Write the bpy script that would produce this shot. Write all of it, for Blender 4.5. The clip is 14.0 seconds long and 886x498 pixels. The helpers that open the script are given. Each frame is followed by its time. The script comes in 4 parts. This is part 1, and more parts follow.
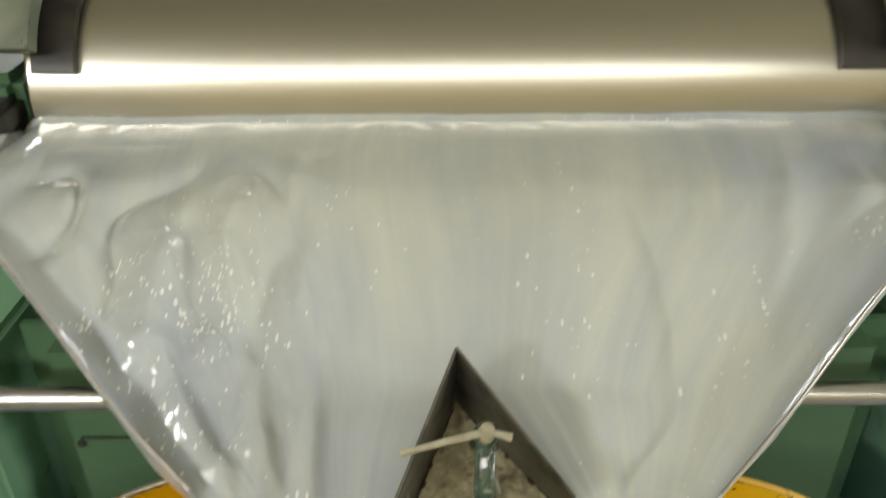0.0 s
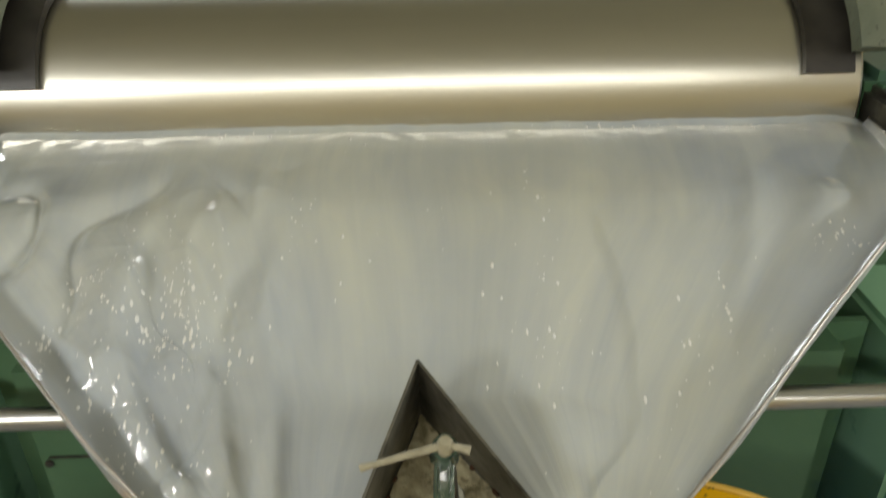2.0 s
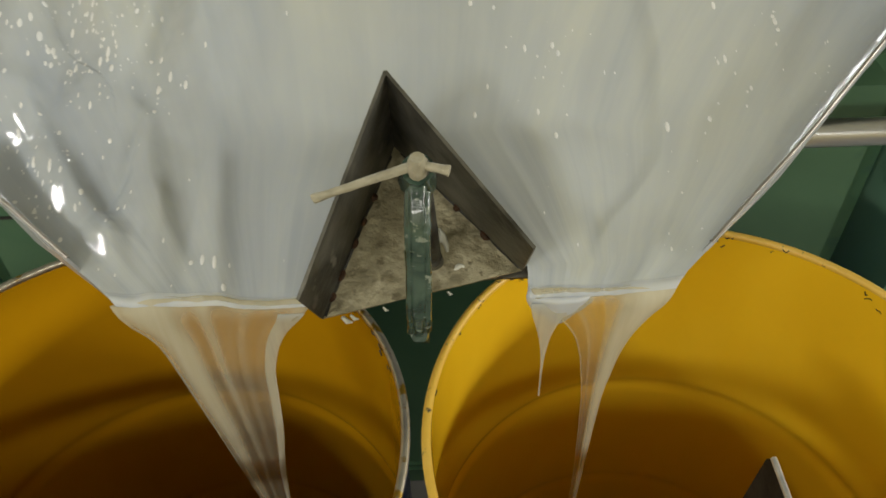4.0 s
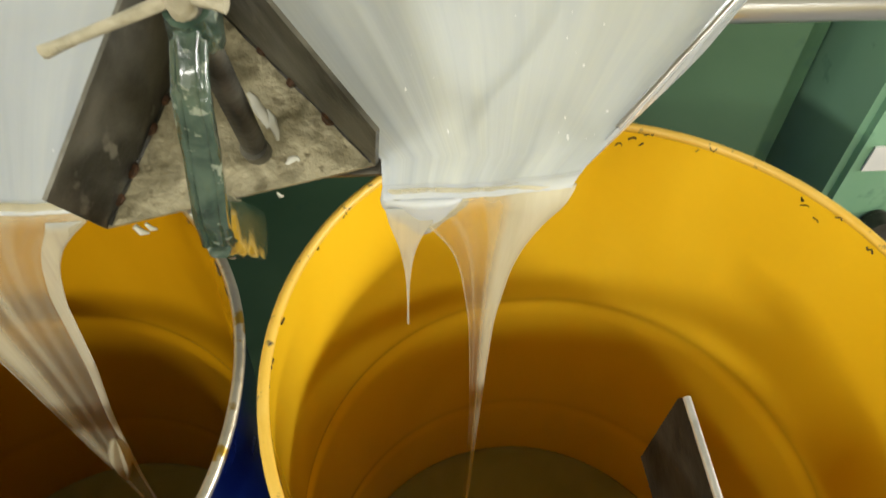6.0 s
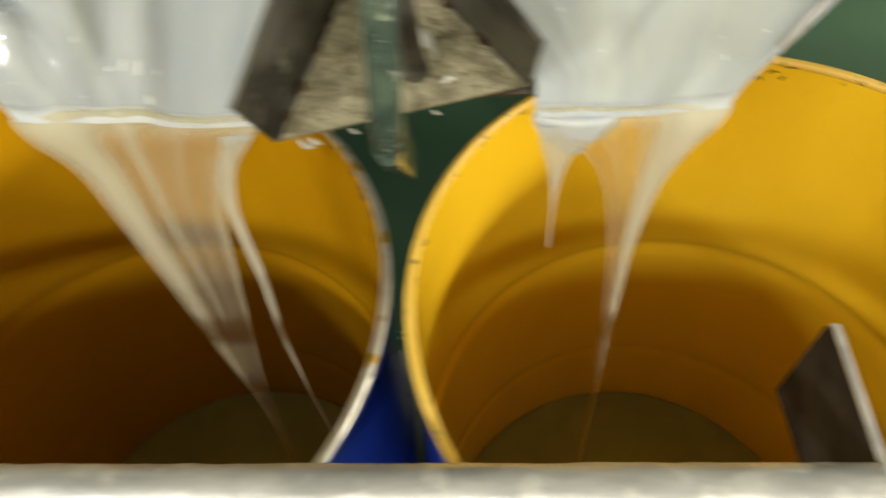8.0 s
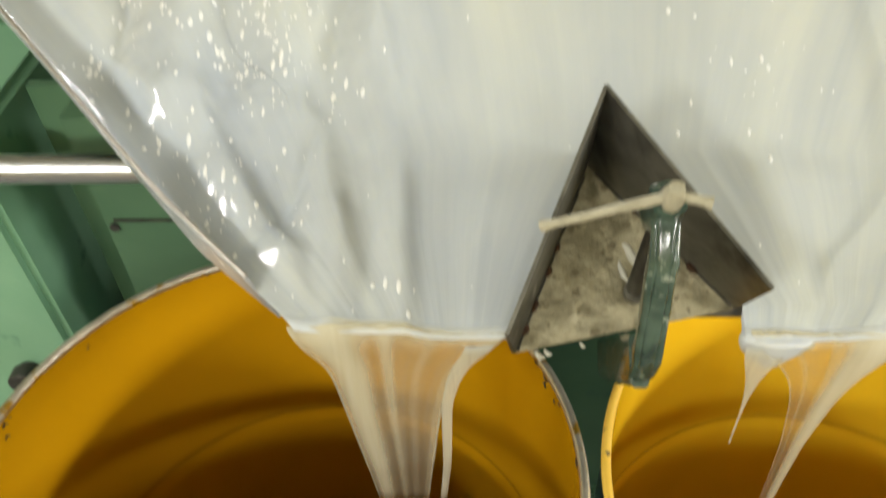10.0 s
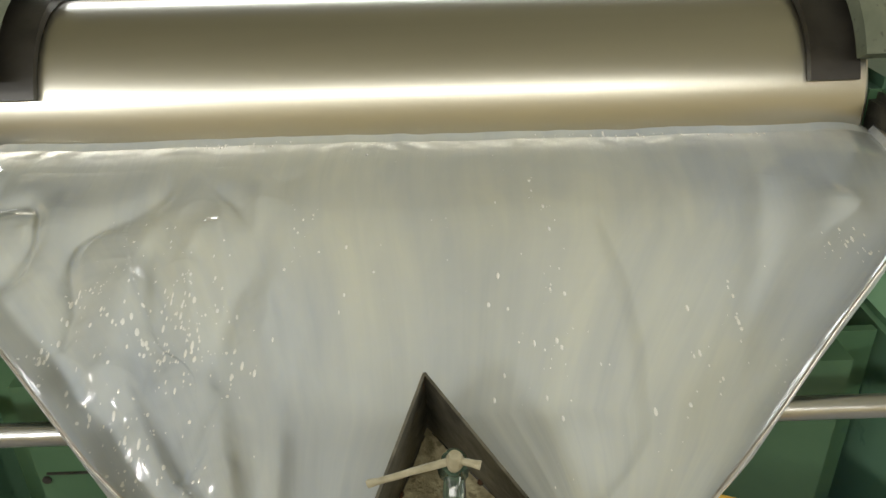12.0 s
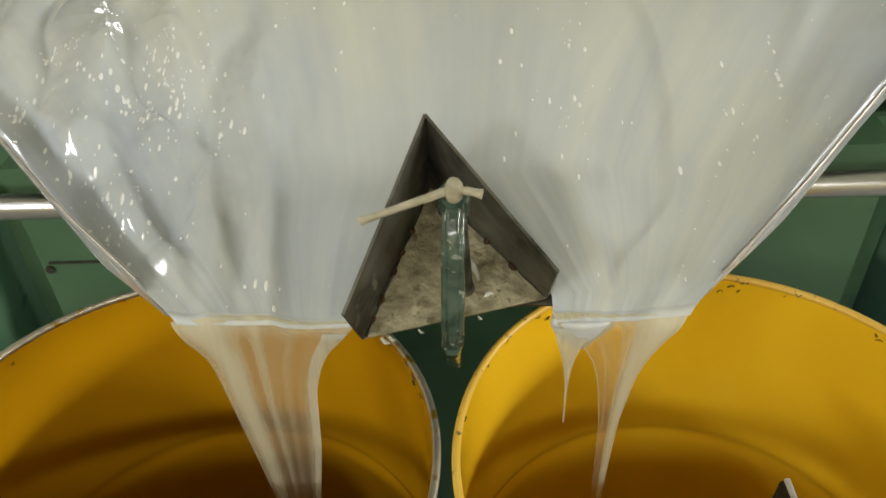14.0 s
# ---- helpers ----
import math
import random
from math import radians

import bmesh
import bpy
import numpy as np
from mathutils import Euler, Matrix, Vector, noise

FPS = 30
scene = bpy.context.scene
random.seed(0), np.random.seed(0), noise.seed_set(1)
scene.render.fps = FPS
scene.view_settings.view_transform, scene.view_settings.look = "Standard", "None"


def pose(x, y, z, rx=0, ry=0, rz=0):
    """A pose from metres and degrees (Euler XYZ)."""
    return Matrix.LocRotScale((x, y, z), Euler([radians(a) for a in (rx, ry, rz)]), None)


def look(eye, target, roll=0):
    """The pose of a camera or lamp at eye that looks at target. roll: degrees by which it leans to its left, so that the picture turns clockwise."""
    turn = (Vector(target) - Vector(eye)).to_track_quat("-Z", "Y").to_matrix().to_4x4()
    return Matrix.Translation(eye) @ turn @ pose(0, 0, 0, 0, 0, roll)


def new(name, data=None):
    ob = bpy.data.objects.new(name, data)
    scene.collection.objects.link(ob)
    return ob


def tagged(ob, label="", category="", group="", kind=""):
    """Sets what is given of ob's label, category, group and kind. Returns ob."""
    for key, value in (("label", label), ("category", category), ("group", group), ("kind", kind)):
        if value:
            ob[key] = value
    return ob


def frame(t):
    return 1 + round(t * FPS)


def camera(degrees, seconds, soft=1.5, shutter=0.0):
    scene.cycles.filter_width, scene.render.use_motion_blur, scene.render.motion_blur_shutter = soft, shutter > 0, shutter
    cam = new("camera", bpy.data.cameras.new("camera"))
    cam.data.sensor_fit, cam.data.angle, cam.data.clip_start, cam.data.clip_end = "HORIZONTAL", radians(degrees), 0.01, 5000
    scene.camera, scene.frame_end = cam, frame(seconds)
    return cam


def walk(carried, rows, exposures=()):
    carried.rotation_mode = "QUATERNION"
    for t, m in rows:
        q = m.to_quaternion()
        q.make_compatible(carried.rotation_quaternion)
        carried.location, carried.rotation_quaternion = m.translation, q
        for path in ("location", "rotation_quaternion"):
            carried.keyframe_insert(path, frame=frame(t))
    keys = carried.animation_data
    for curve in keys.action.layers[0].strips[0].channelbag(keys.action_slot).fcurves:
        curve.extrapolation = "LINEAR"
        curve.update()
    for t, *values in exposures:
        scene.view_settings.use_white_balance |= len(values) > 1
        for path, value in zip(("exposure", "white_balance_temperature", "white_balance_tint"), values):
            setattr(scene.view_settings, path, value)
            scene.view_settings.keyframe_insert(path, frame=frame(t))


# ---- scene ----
# ---- camera ----
cam = camera(58.0, 14.0, soft=1.5, shutter=0.9)
RIM = 0.88
PATH = [
    (0.0, -0.0046, -0.6657, 0.8297, -0.21, -30.34, 0.32),
    (0.5, 0.0083, -0.6780, 0.8500, -1.52, -28.23, 0.34),
    (1.0, 0.0200, -0.6676, 0.8410, -1.69, -28.81, 0.57),
    (1.5, 0.0219, -0.6571, 0.8403, -1.72, -29.04, 0.76),
    (2.0, 0.0246, -0.6607, 0.8298, -1.52, -29.74, 0.75),
    (2.5, 0.0289, -0.6429, 0.7716, -1.04, -34.48, 0.96),
    (3.0, 0.0375, -0.6154, 0.7290, -1.62, -38.57, 1.13),
    (3.2, 0.0392, -0.6045, 0.7082, -1.22, -40.36, 1.28),
    (5.3, 0.0608, -0.5033, 0.6144, -4.41, -47.34, -0.79),
    (5.5, 0.0818, -0.4929, 0.5799, -3.86, -48.06, -1.59),
    (6.0, 0.1204, -0.4665, 0.5424, -5.02, -50.52, -1.99),
    (6.5, 0.1220, -0.4559, 0.5313, -3.60, -52.51, -1.97),
    (7.0, 0.1333, -0.4691, 0.5276, -4.23, -53.86, -0.81),
    (7.5, 0.1127, -0.4751, 0.5198, -3.40, -54.70, -0.46),
    (8.0, 0.0749, -0.4982, 0.5351, -0.07, -53.29, 2.10),
    (8.2, 0.0017, -0.5031, 0.5449, 0.21, -52.85, 0.62),
    (10.3, -0.0860, -0.5064, 0.6776, 1.83, -42.52, 1.91),
    (10.5, -0.0669, -0.5133, 0.6991, 0.92, -41.04, 1.86),
    (11.0, -0.0284, -0.5700, 0.7423, 0.72, -35.06, 1.66),
    (11.5, 0.0066, -0.6061, 0.7865, -0.96, -31.48, 1.62),
    (12.0, 0.0151, -0.6478, 0.8217, -1.85, -28.95, 0.92),
    (12.5, 0.0223, -0.6399, 0.7626, -1.91, -33.57, 1.93),
    (13.0, 0.0269, -0.6388, 0.7183, -1.54, -36.92, 1.49),
    (13.5, 0.0270, -0.6526, 0.7026, -0.65, -38.22, 1.50),
    (14.0, 0.0342, -0.6471, 0.6820, -0.26, -38.86, 1.78),
]
walk(cam, [(t, pose(x, y, z + RIM, 90 + pitch, roll, yaw)) for t, x, y, z, yaw, pitch, roll in PATH],
     exposures=[(0.0, -0.15), (0.5, -0.18), (1.0, -0.42), (2.0, -0.45), (3.0, -0.48), (5.3, 0.02), (6.0, 0.38), (8.2, 0.32), (10.3, 0.3), (11.0, 0.1), (11.8, -0.25), (12.5, -0.38), (13.4, -0.48), (14.0, -0.18)])

# ---- world and lights ----
world = bpy.data.worlds.new("world")
scene.world = world
world.use_nodes = True
world.node_tree.nodes["Background"].inputs["Color"].default_value = (0.8, 0.85, 1.0, 1)
world.node_tree.nodes["Background"].inputs["Strength"].default_value = 0.006


def area_lamp(name, eye, target, sx, sy, watts, colour):
    lamp = bpy.data.lights.new(name, "AREA")
    lamp.shape, lamp.size, lamp.size_y, lamp.energy, lamp.color = "RECTANGLE", sx, sy, watts, colour
    ob = new(name, lamp)
    ob.matrix_world = look(eye, target)
    return ob


# rows of fluorescent lights of the hall, in front of the mill and behind it
area_lamp("hall_lamp_front", (0.3, -5.1, 4.1), (0.2, 0.0, 1.0), 5.4, 0.30, 110, (1.0, 0.98, 0.92))
area_lamp("hall_lamp_front_left", (-3.3, -4.2, 3.7), (0.2, 0.0, 1.0), 1.5, 0.30, 105, (1.0, 0.98, 0.92))
area_lamp("hall_lamp_left", (-3.4, -1.3, 3.6), (0.2, -0.1, 1.0), 1.2, 0.16, 38, (1.0, 0.98, 0.93))
area_lamp("hall_lamp_right", (5.5, -1.0, 2.30), (0.2, -0.1, 0.9), 3.5, 0.16, 225, (1.0, 0.98, 0.93))
area_lamp("hall_lamp_back", (-0.2, 5.0, 3.25), (0.1, 0.4, 1.2), 6.0, 0.6, 140, (0.94, 0.98, 1.0))


# ---- materials ----
def rgb(c):
    return (c[0], c[1], c[2], 1.0)


def material(name, colour, colour2=None, rough=0.5, metal=0.0, scale=8.0, stretch=(1, 1, 1), bump=0.1, bump_scale=60.0,
             rough2=None, contrast=(0.35, 0.65), spots=None, spot_scale=30.0, spot_cut=0.68, coat=0.0, sss=0.0, ior=1.45,
             random_tone=0.0, detail=6.0, bump_stretch=None):
    m = bpy.data.materials.new(name)
    m.use_nodes = True
    nt = m.node_tree
    n, link = nt.nodes, nt.links
    b = n["Principled BSDF"]
    tc = n.new("ShaderNodeTexCoord")
    mp = n.new("ShaderNodeMapping")
    mp.inputs["Scale"].default_value = stretch
    link.new(tc.outputs["Object"], mp.inputs["Vector"])
    no = n.new("ShaderNodeTexNoise")
    no.inputs["Scale"].default_value, no.inputs["Detail"].default_value = scale, detail
    no.inputs["Distortion"].default_value = 0.6
    link.new(mp.outputs["Vector"], no.inputs["Vector"])
    ramp = n.new("ShaderNodeValToRGB")
    ramp.color_ramp.elements[0].position, ramp.color_ramp.elements[1].position = contrast
    ramp.color_ramp.elements[0].color, ramp.color_ramp.elements[1].color = rgb(colour), rgb(colour2 or colour)
    link.new(no.outputs["Fac"], ramp.inputs["Fac"])
    out = ramp.outputs["Color"]
    if spots:
        sp = n.new("ShaderNodeTexNoise")
        sp.inputs["Scale"].default_value, sp.inputs["Detail"].default_value = spot_scale, 5.0
        link.new(tc.outputs["Object"], sp.inputs["Vector"])
        sr = n.new("ShaderNodeValToRGB")
        sr.color_ramp.elements[0].position, sr.color_ramp.elements[1].position = spot_cut - 0.04, spot_cut + 0.03
        link.new(sp.outputs["Fac"], sr.inputs["Fac"])
        mix = n.new("ShaderNodeMixRGB")
        link.new(sr.outputs["Color"], mix.inputs["Fac"])
        link.new(out, mix.inputs["Color1"])
        mix.inputs["Color2"].default_value = rgb(spots)
        out = mix.outputs["Color"]
    link.new(out, b.inputs["Base Color"])
    b.inputs["Metallic"].default_value, b.inputs["IOR"].default_value = metal, ior
    b.inputs["Coat Weight"].default_value, b.inputs["Coat Roughness"].default_value = coat, 0.08
    if sss:
        b.inputs["Subsurface Weight"].default_value, b.inputs["Subsurface Scale"].default_value = sss, 0.008
        b.inputs["Subsurface Radius"].default_value = (1.0, 0.9, 0.7)
    rr = n.new("ShaderNodeMapRange")
    rr.inputs["To Min"].default_value, rr.inputs["To Max"].default_value = rough, rough2 if rough2 is not None else rough * 1.25
    link.new(no.outputs["Fac"], rr.inputs["Value"])
    link.new(rr.outputs["Result"], b.inputs["Roughness"])
    if bump:
        fine = n.new("ShaderNodeTexNoise")
        fine.inputs["Scale"].default_value, fine.inputs["Detail"].default_value = bump_scale, 4.0
        if bump_stretch:
            mp2 = n.new("ShaderNodeMapping")
            mp2.inputs["Scale"].default_value = bump_stretch
            link.new(tc.outputs["Object"], mp2.inputs["Vector"])
            link.new(mp2.outputs["Vector"], fine.inputs["Vector"])
        else:
            link.new(tc.outputs["Object"], fine.inputs["Vector"])
        bp = n.new("ShaderNodeBump")
        bp.inputs["Strength"].default_value, bp.inputs["Distance"].default_value = bump, 0.004
        link.new(fine.outputs["Fac"], bp.inputs["Height"])
        link.new(bp.outputs["Normal"], b.inputs["Normal"])
    return m


def see_through(m, share):
    """Turns a material into a thin film, thicker at its top: that share of the light passes straight through."""
    nt = m.node_tree
    b, o = nt.nodes["Principled BSDF"], nt.nodes["Material Output"]
    tr, mix = nt.nodes.new("ShaderNodeBsdfTransparent"), nt.nodes.new("ShaderNodeMixShader")
    noi = [k for k in nt.nodes if k.type == "TEX_NOISE"][0]
    rng = nt.nodes.new("ShaderNodeMapRange")
    rng.inputs["From Min"].default_value, rng.inputs["From Max"].default_value = 0.3, 0.7
    rng.inputs["To Min"].default_value, rng.inputs["To Max"].default_value = share - 0.16, share + 0.12
    nt.links.new(noi.outputs["Fac"], rng.inputs["Value"])
    tc, sep, top, mul = nt.nodes.new("ShaderNodeTexCoord"), nt.nodes.new("ShaderNodeSeparateXYZ"), nt.nodes.new("ShaderNodeMapRange"), nt.nodes.new("ShaderNodeMath")
    top.interpolation_type = "SMOOTHSTEP"
    top.inputs["From Min"].default_value, top.inputs["From Max"].default_value = -0.012, 0.002
    top.inputs["To Min"].default_value, top.inputs["To Max"].default_value = 1.0, 0.05
    mul.operation = "MULTIPLY"
    nt.links.new(tc.outputs["Object"], sep.inputs["Vector"])
    nt.links.new(sep.outputs["Z"], top.inputs["Value"])
    nt.links.new(rng.outputs["Result"], mul.inputs[0])
    nt.links.new(top.outputs["Result"], mul.inputs[1])
    nt.links.new(mul.outputs["Value"], mix.inputs["Fac"])
    # the thick top of the film has the paste's own colour
    tint, old = nt.nodes.new("ShaderNodeMixRGB"), b.inputs["Base Color"].links[0].from_socket
    nt.links.new(top.outputs["Result"], tint.inputs["Fac"])
    nt.links.new(old, tint.inputs["Color2"])
    tint.inputs["Color1"].default_value = (0.49, 0.53, 0.51, 1.0)
    nt.links.new(tint.outputs["Color"], b.inputs["Base Color"])
    nt.links.new(b.outputs["BSDF"], mix.inputs[1])
    nt.links.new(tr.outputs["BSDF"], mix.inputs[2])
    nt.links.new(mix.outputs["Shader"], o.inputs["Surface"])
    return m


def paste_material():
    """Glossy paste: soft tone streaks along the flow (uv), a warmer patch at the upper middle, and a soft glow below
    the skin.
    """
    m = material("wet_paste", (0.555, 0.605, 0.660), (0.630, 0.665, 0.655), 0.07, 0, 2.6, (1, 1, 1), 0, 60, rough2=0.13, contrast=(0.36, 0.64), sss=0.42, detail=2.0, ior=1.5)
    nt = m.node_tree
    n, link, b = nt.nodes, nt.links, nt.nodes["Principled BSDF"]
    ramp = [k for k in n if k.type == "VALTORGB"][0]
    uv = n.new("ShaderNodeTexCoord")
    tone = ramp.outputs["Color"]
    # the warm patch
    mpw, gr, wr = n.new("ShaderNodeMapping"), n.new("ShaderNodeTexGradient"), n.new("ShaderNodeMixRGB")
    gr.gradient_type = "QUADRATIC_SPHERE"
    mpw.inputs["Location"].default_value, mpw.inputs["Scale"].default_value = (-0.27, -0.86, 0.0), (2.4, 2.4, 0.0)
    link.new(uv.outputs["Object"], mpw.inputs["Vector"])
    link.new(mpw.outputs["Vector"], gr.inputs["Vector"])
    link.new(gr.outputs["Fac"], wr.inputs["Fac"])
    link.new(tone, wr.inputs["Color1"])
    wr.inputs["Color2"].default_value = (0.70, 0.72, 0.65, 1)
    tone = wr.outputs["Color"]
    for scale, dark, light, share in (((6.0, 4.5, 1), 0.36, 0.62, 0.45), ((3.2, 0.8, 1), 0.34, 0.66, 0.9), ((11, 1.1, 1), 0.30, 0.70, 0.45), ((34, 1.6, 1), 0.34, 0.70, 0.28)):
        mp = n.new("ShaderNodeMapping")
        mp.inputs["Scale"].default_value = scale
        no = n.new("ShaderNodeTexNoise")
        no.inputs["Scale"].default_value, no.inputs["Detail"].default_value, no.inputs["Distortion"].default_value = 1.0, 3.0, 1.6 if scale[1] > 4 else 0.35
        link.new(uv.outputs["UV"], mp.inputs["Vector"])
        link.new(mp.outputs["Vector"], no.inputs["Vector"])
        rp = n.new("ShaderNodeValToRGB")
        rp.color_ramp.elements[0].position, rp.color_ramp.elements[1].position = dark, light
        rp.color_ramp.elements[0].color, rp.color_ramp.elements[1].color = (0.86, 0.875, 0.90, 1), (1.0, 0.995, 0.955, 1)
        link.new(no.outputs["Fac"], rp.inputs["Fac"])
        mix = n.new("ShaderNodeMixRGB")
        mix.blend_type = "MULTIPLY"
        mix.inputs["Fac"].default_value = share
        link.new(tone, mix.inputs["Color1"])
        link.new(rp.outputs["Color"], mix.inputs["Color2"])
        tone = mix.outputs["Color"]
        fine = no
    link.new(tone, b.inputs["Base Color"])
    bp = n.new("ShaderNodeBump")
    bp.inputs["Strength"].default_value, bp.inputs["Distance"].default_value = 0.25, 0.0010
    link.new(fine.outputs["Fac"], bp.inputs["Height"])
    link.new(bp.outputs["Normal"], b.inputs["Normal"])
    b.inputs["Coat Weight"].default_value, b.inputs["Coat Roughness"].default_value, b.inputs["Coat IOR"].default_value = 1.0, 0.05, 1.5
    link.new(bp.outputs["Normal"], b.inputs["Coat Normal"])
    return m


M_PASTE = paste_material()
# bubble colour is near white to paint in the paste's wet highlights
M_BUBBLE_GLINT = material("bubble_glint_white", (0.84, 0.87, 0.87), (0.88, 0.89, 0.86), 0.10, 0, 30.0, (1, 1, 1), 0, 60, rough2=0.14, ior=1.6, coat=1.0)
M_BUBBLE_GLINT.node_tree.nodes["Principled BSDF"].inputs["Coat IOR"].default_value = 1.8
M_SOFT = material("still_paste", (0.54, 0.58, 0.605), (0.60, 0.625, 0.595), 0.40, 0, 9.0, (1, 1, 1), 0.05, 60, rough2=0.50, sss=0.55)
M_ROPE = material("paste_rope", (0.58, 0.585, 0.51), (0.64, 0.64, 0.55), 0.26, 0, 9.0, (6, 6, 0.5), 0.15, 60, rough2=0.22, bump_stretch=(2, 2, 0.2))


def curtain_material():
    """Paste that lets light through where it is thin: the share follows the sheet's thickness."""
    m = material("falling_paste", (0.58, 0.54, 0.38), (0.64, 0.61, 0.46), 0.16, 0, 14.0, (6, 6, 0.4), 0.10, 60, rough2=0.26, bump_stretch=(3, 3, 0.2))
    nt = m.node_tree
    n, link = nt.nodes, nt.links
    b, o = n["Principled BSDF"], n["Material Output"]
    tr, mix, at, mul, ex = n.new("ShaderNodeBsdfTransparent"), n.new("ShaderNodeMixShader"), n.new("ShaderNodeAttribute"), n.new("ShaderNodeMath"), n.new("ShaderNodeMath")
    tr.inputs["Color"].default_value = (0.99, 0.96, 0.88, 1)
    at.attribute_name = "thickness"
    mul.operation, ex.operation = "MULTIPLY", "EXPONENT"
    mul.inputs[1].default_value = -420.0
    link.new(at.outputs["Fac"], mul.inputs[0])
    link.new(mul.outputs["Value"], ex.inputs[0])
    link.new(ex.outputs["Value"], mix.inputs["Fac"])
    link.new(b.outputs["BSDF"], mix.inputs[1])
    link.new(tr.outputs["BSDF"], mix.inputs[2])
    link.new(mix.outputs["Shader"], o.inputs["Surface"])
    return m


M_CURTAIN = curtain_material()
M_VEIL = see_through(material("paste_veil", (0.62, 0.585, 0.44), (0.67, 0.64, 0.51), 0.28, 0, 14.0, (6, 6, 0.4), 0.12, 60, bump_stretch=(3, 3, 0.2)), 0.45)
M_LUMP = material("thick_amber_paste", (0.44, 0.40, 0.25), (0.52, 0.48, 0.33), 0.26, 0, 9.0, (6, 6, 0.5), 0.15, 60, rough2=0.34, bump_stretch=(2, 2, 0.2))
# the paste's tone darkened to olive for the shade deep in the drums
M_SHADED_POOL = material("paste_pool", (0.24, 0.225, 0.06), (0.29, 0.27, 0.08), 0.22, 0, 9.0, (1, 1, 1), 0.08, 40)
M_STEEL = material("brushed_steel", (0.42, 0.41, 0.38), (0.50, 0.48, 0.44), 0.30, 1.0, 18, (0.3, 3, 3), 0.10, 120, rough2=0.42)
M_ROLL = material("ground_roller_steel", (0.54, 0.53, 0.465), (0.60, 0.59, 0.525), 0.27, 1.0, 2.0, (0.25, 4.0, 4.0), 0.0, 120, rough2=0.31)
M_DIRTY = material("stained_steel", (0.055, 0.053, 0.042), (0.20, 0.195, 0.16), 0.35, 0.7, 16, (1, 1, 1), 0.35, 90, rough2=0.6,
                   spots=(0.24, 0.23, 0.19), spot_scale=38, spot_cut=0.68)
M_SMEAR = material("paste_smeared_steel", (0.38, 0.40, 0.415), (0.55, 0.58, 0.60), 0.16, 0.0, 14, (1, 1, 1), 0.3, 60, rough2=0.35)
M_CRUST = material("dried_paste_on_steel", (0.17, 0.152, 0.088), (0.46, 0.42, 0.28), 0.34, 0.25, 42, (1, 1, 1), 0.9, 120, rough2=0.7,
                   contrast=(0.34, 0.62), spots=(0.20, 0.175, 0.105), spot_scale=85, spot_cut=0.62)
M_RUST = material("rusty_weld", (0.03, 0.018, 0.010), (0.095, 0.045, 0.020), 0.5, 0.3, 160, bump=0.7, bump_scale=220)
M_GALV = material("galvanised_pipe", (0.50, 0.51, 0.51), (0.66, 0.66, 0.64), 0.28, 0.6, 25, (0.5, 2, 2), 0.4, 55, rough2=0.5,
                  spots=(0.75, 0.75, 0.72), spot_scale=40, spot_cut=0.60)
M_BRIGHT = material("bright_steel_bar", (0.56, 0.58, 0.60), (0.68, 0.70, 0.71), 0.22, 1.0, 14, (0.2, 2, 2), 0.08, 90, rough2=0.34)
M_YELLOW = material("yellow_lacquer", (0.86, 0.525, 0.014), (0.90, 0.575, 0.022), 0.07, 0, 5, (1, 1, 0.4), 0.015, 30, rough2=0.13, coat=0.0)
# left drum's lacquer: the same yellow, darkened for the shade inside it
M_YELLOW_SHADED = material("yellow_lacquer_shaded", (0.50, 0.255, 0.003), (0.55, 0.285, 0.005), 0.07, 0, 5, (1, 1, 0.4), 0.015, 30, rough2=0.13)
M_RIMY = material("worn_yellow_rim", (0.80, 0.50, 0.06), (0.86, 0.58, 0.12), 0.3, 0, 12, bump=0.2, bump_scale=120,
                  spots=(0.10, 0.085, 0.06), spot_scale=75, spot_cut=0.66)
M_RIMS = material("bare_steel_rim", (0.55, 0.52, 0.44), (0.70, 0.66, 0.55), 0.3, 0.8, 25, bump=0.2, bump_scale=120,
                  spots=(0.45, 0.28, 0.04), spot_scale=50, spot_cut=0.60)
M_BLUE = material("blue_drum_paint", (0.010, 0.030, 0.26), (0.015, 0.05, 0.36), 0.25, 0, 10, bump=0.03, bump_scale=80, coat=0.3)
M_GREEN = material("green_machine_paint", (0.06, 0.135, 0.07), (0.09, 0.178, 0.095), 0.34, 0, 4, (1, 1, 1), 0.10, 45, rough2=0.5,
                   spots=(0.055, 0.12, 0.08), spot_scale=9, spot_cut=0.66)
M_GREENL = material("pale_green_paint", (0.20, 0.40, 0.24), (0.25, 0.46, 0.29), 0.4, 0, 5, bump=0.1, bump_scale=50,
                    spots=(0.12, 0.25, 0.16), spot_scale=14, spot_cut=0.68)
M_CLAMP = material("clamp_green_paint", (0.018, 0.040, 0.028), (0.060, 0.100, 0.072), 0.10, 0.0, 45, bump=0.5, bump_scale=130, rough2=0.35,
                   spots=(0.22, 0.26, 0.20), spot_scale=130, spot_cut=0.66, coat=1.0)
M_HANDLE = material("crusted_handle", (0.30, 0.28, 0.19), (0.48, 0.45, 0.33), 0.4, 0.0, 40, bump=0.6, bump_scale=160)
M_BLACK = material("black_rubber", (0.016, 0.015, 0.013), (0.035, 0.032, 0.028), 0.32, 0, 15, bump=0.15, bump_scale=60)
M_GUARD = material("grey_green_guard_paint", (0.10, 0.12, 0.085), (0.19, 0.21, 0.155), 0.42, 0, 8, bump=0.2, bump_scale=70,
                   spots=(0.06, 0.07, 0.05), spot_scale=70, spot_cut=0.66)
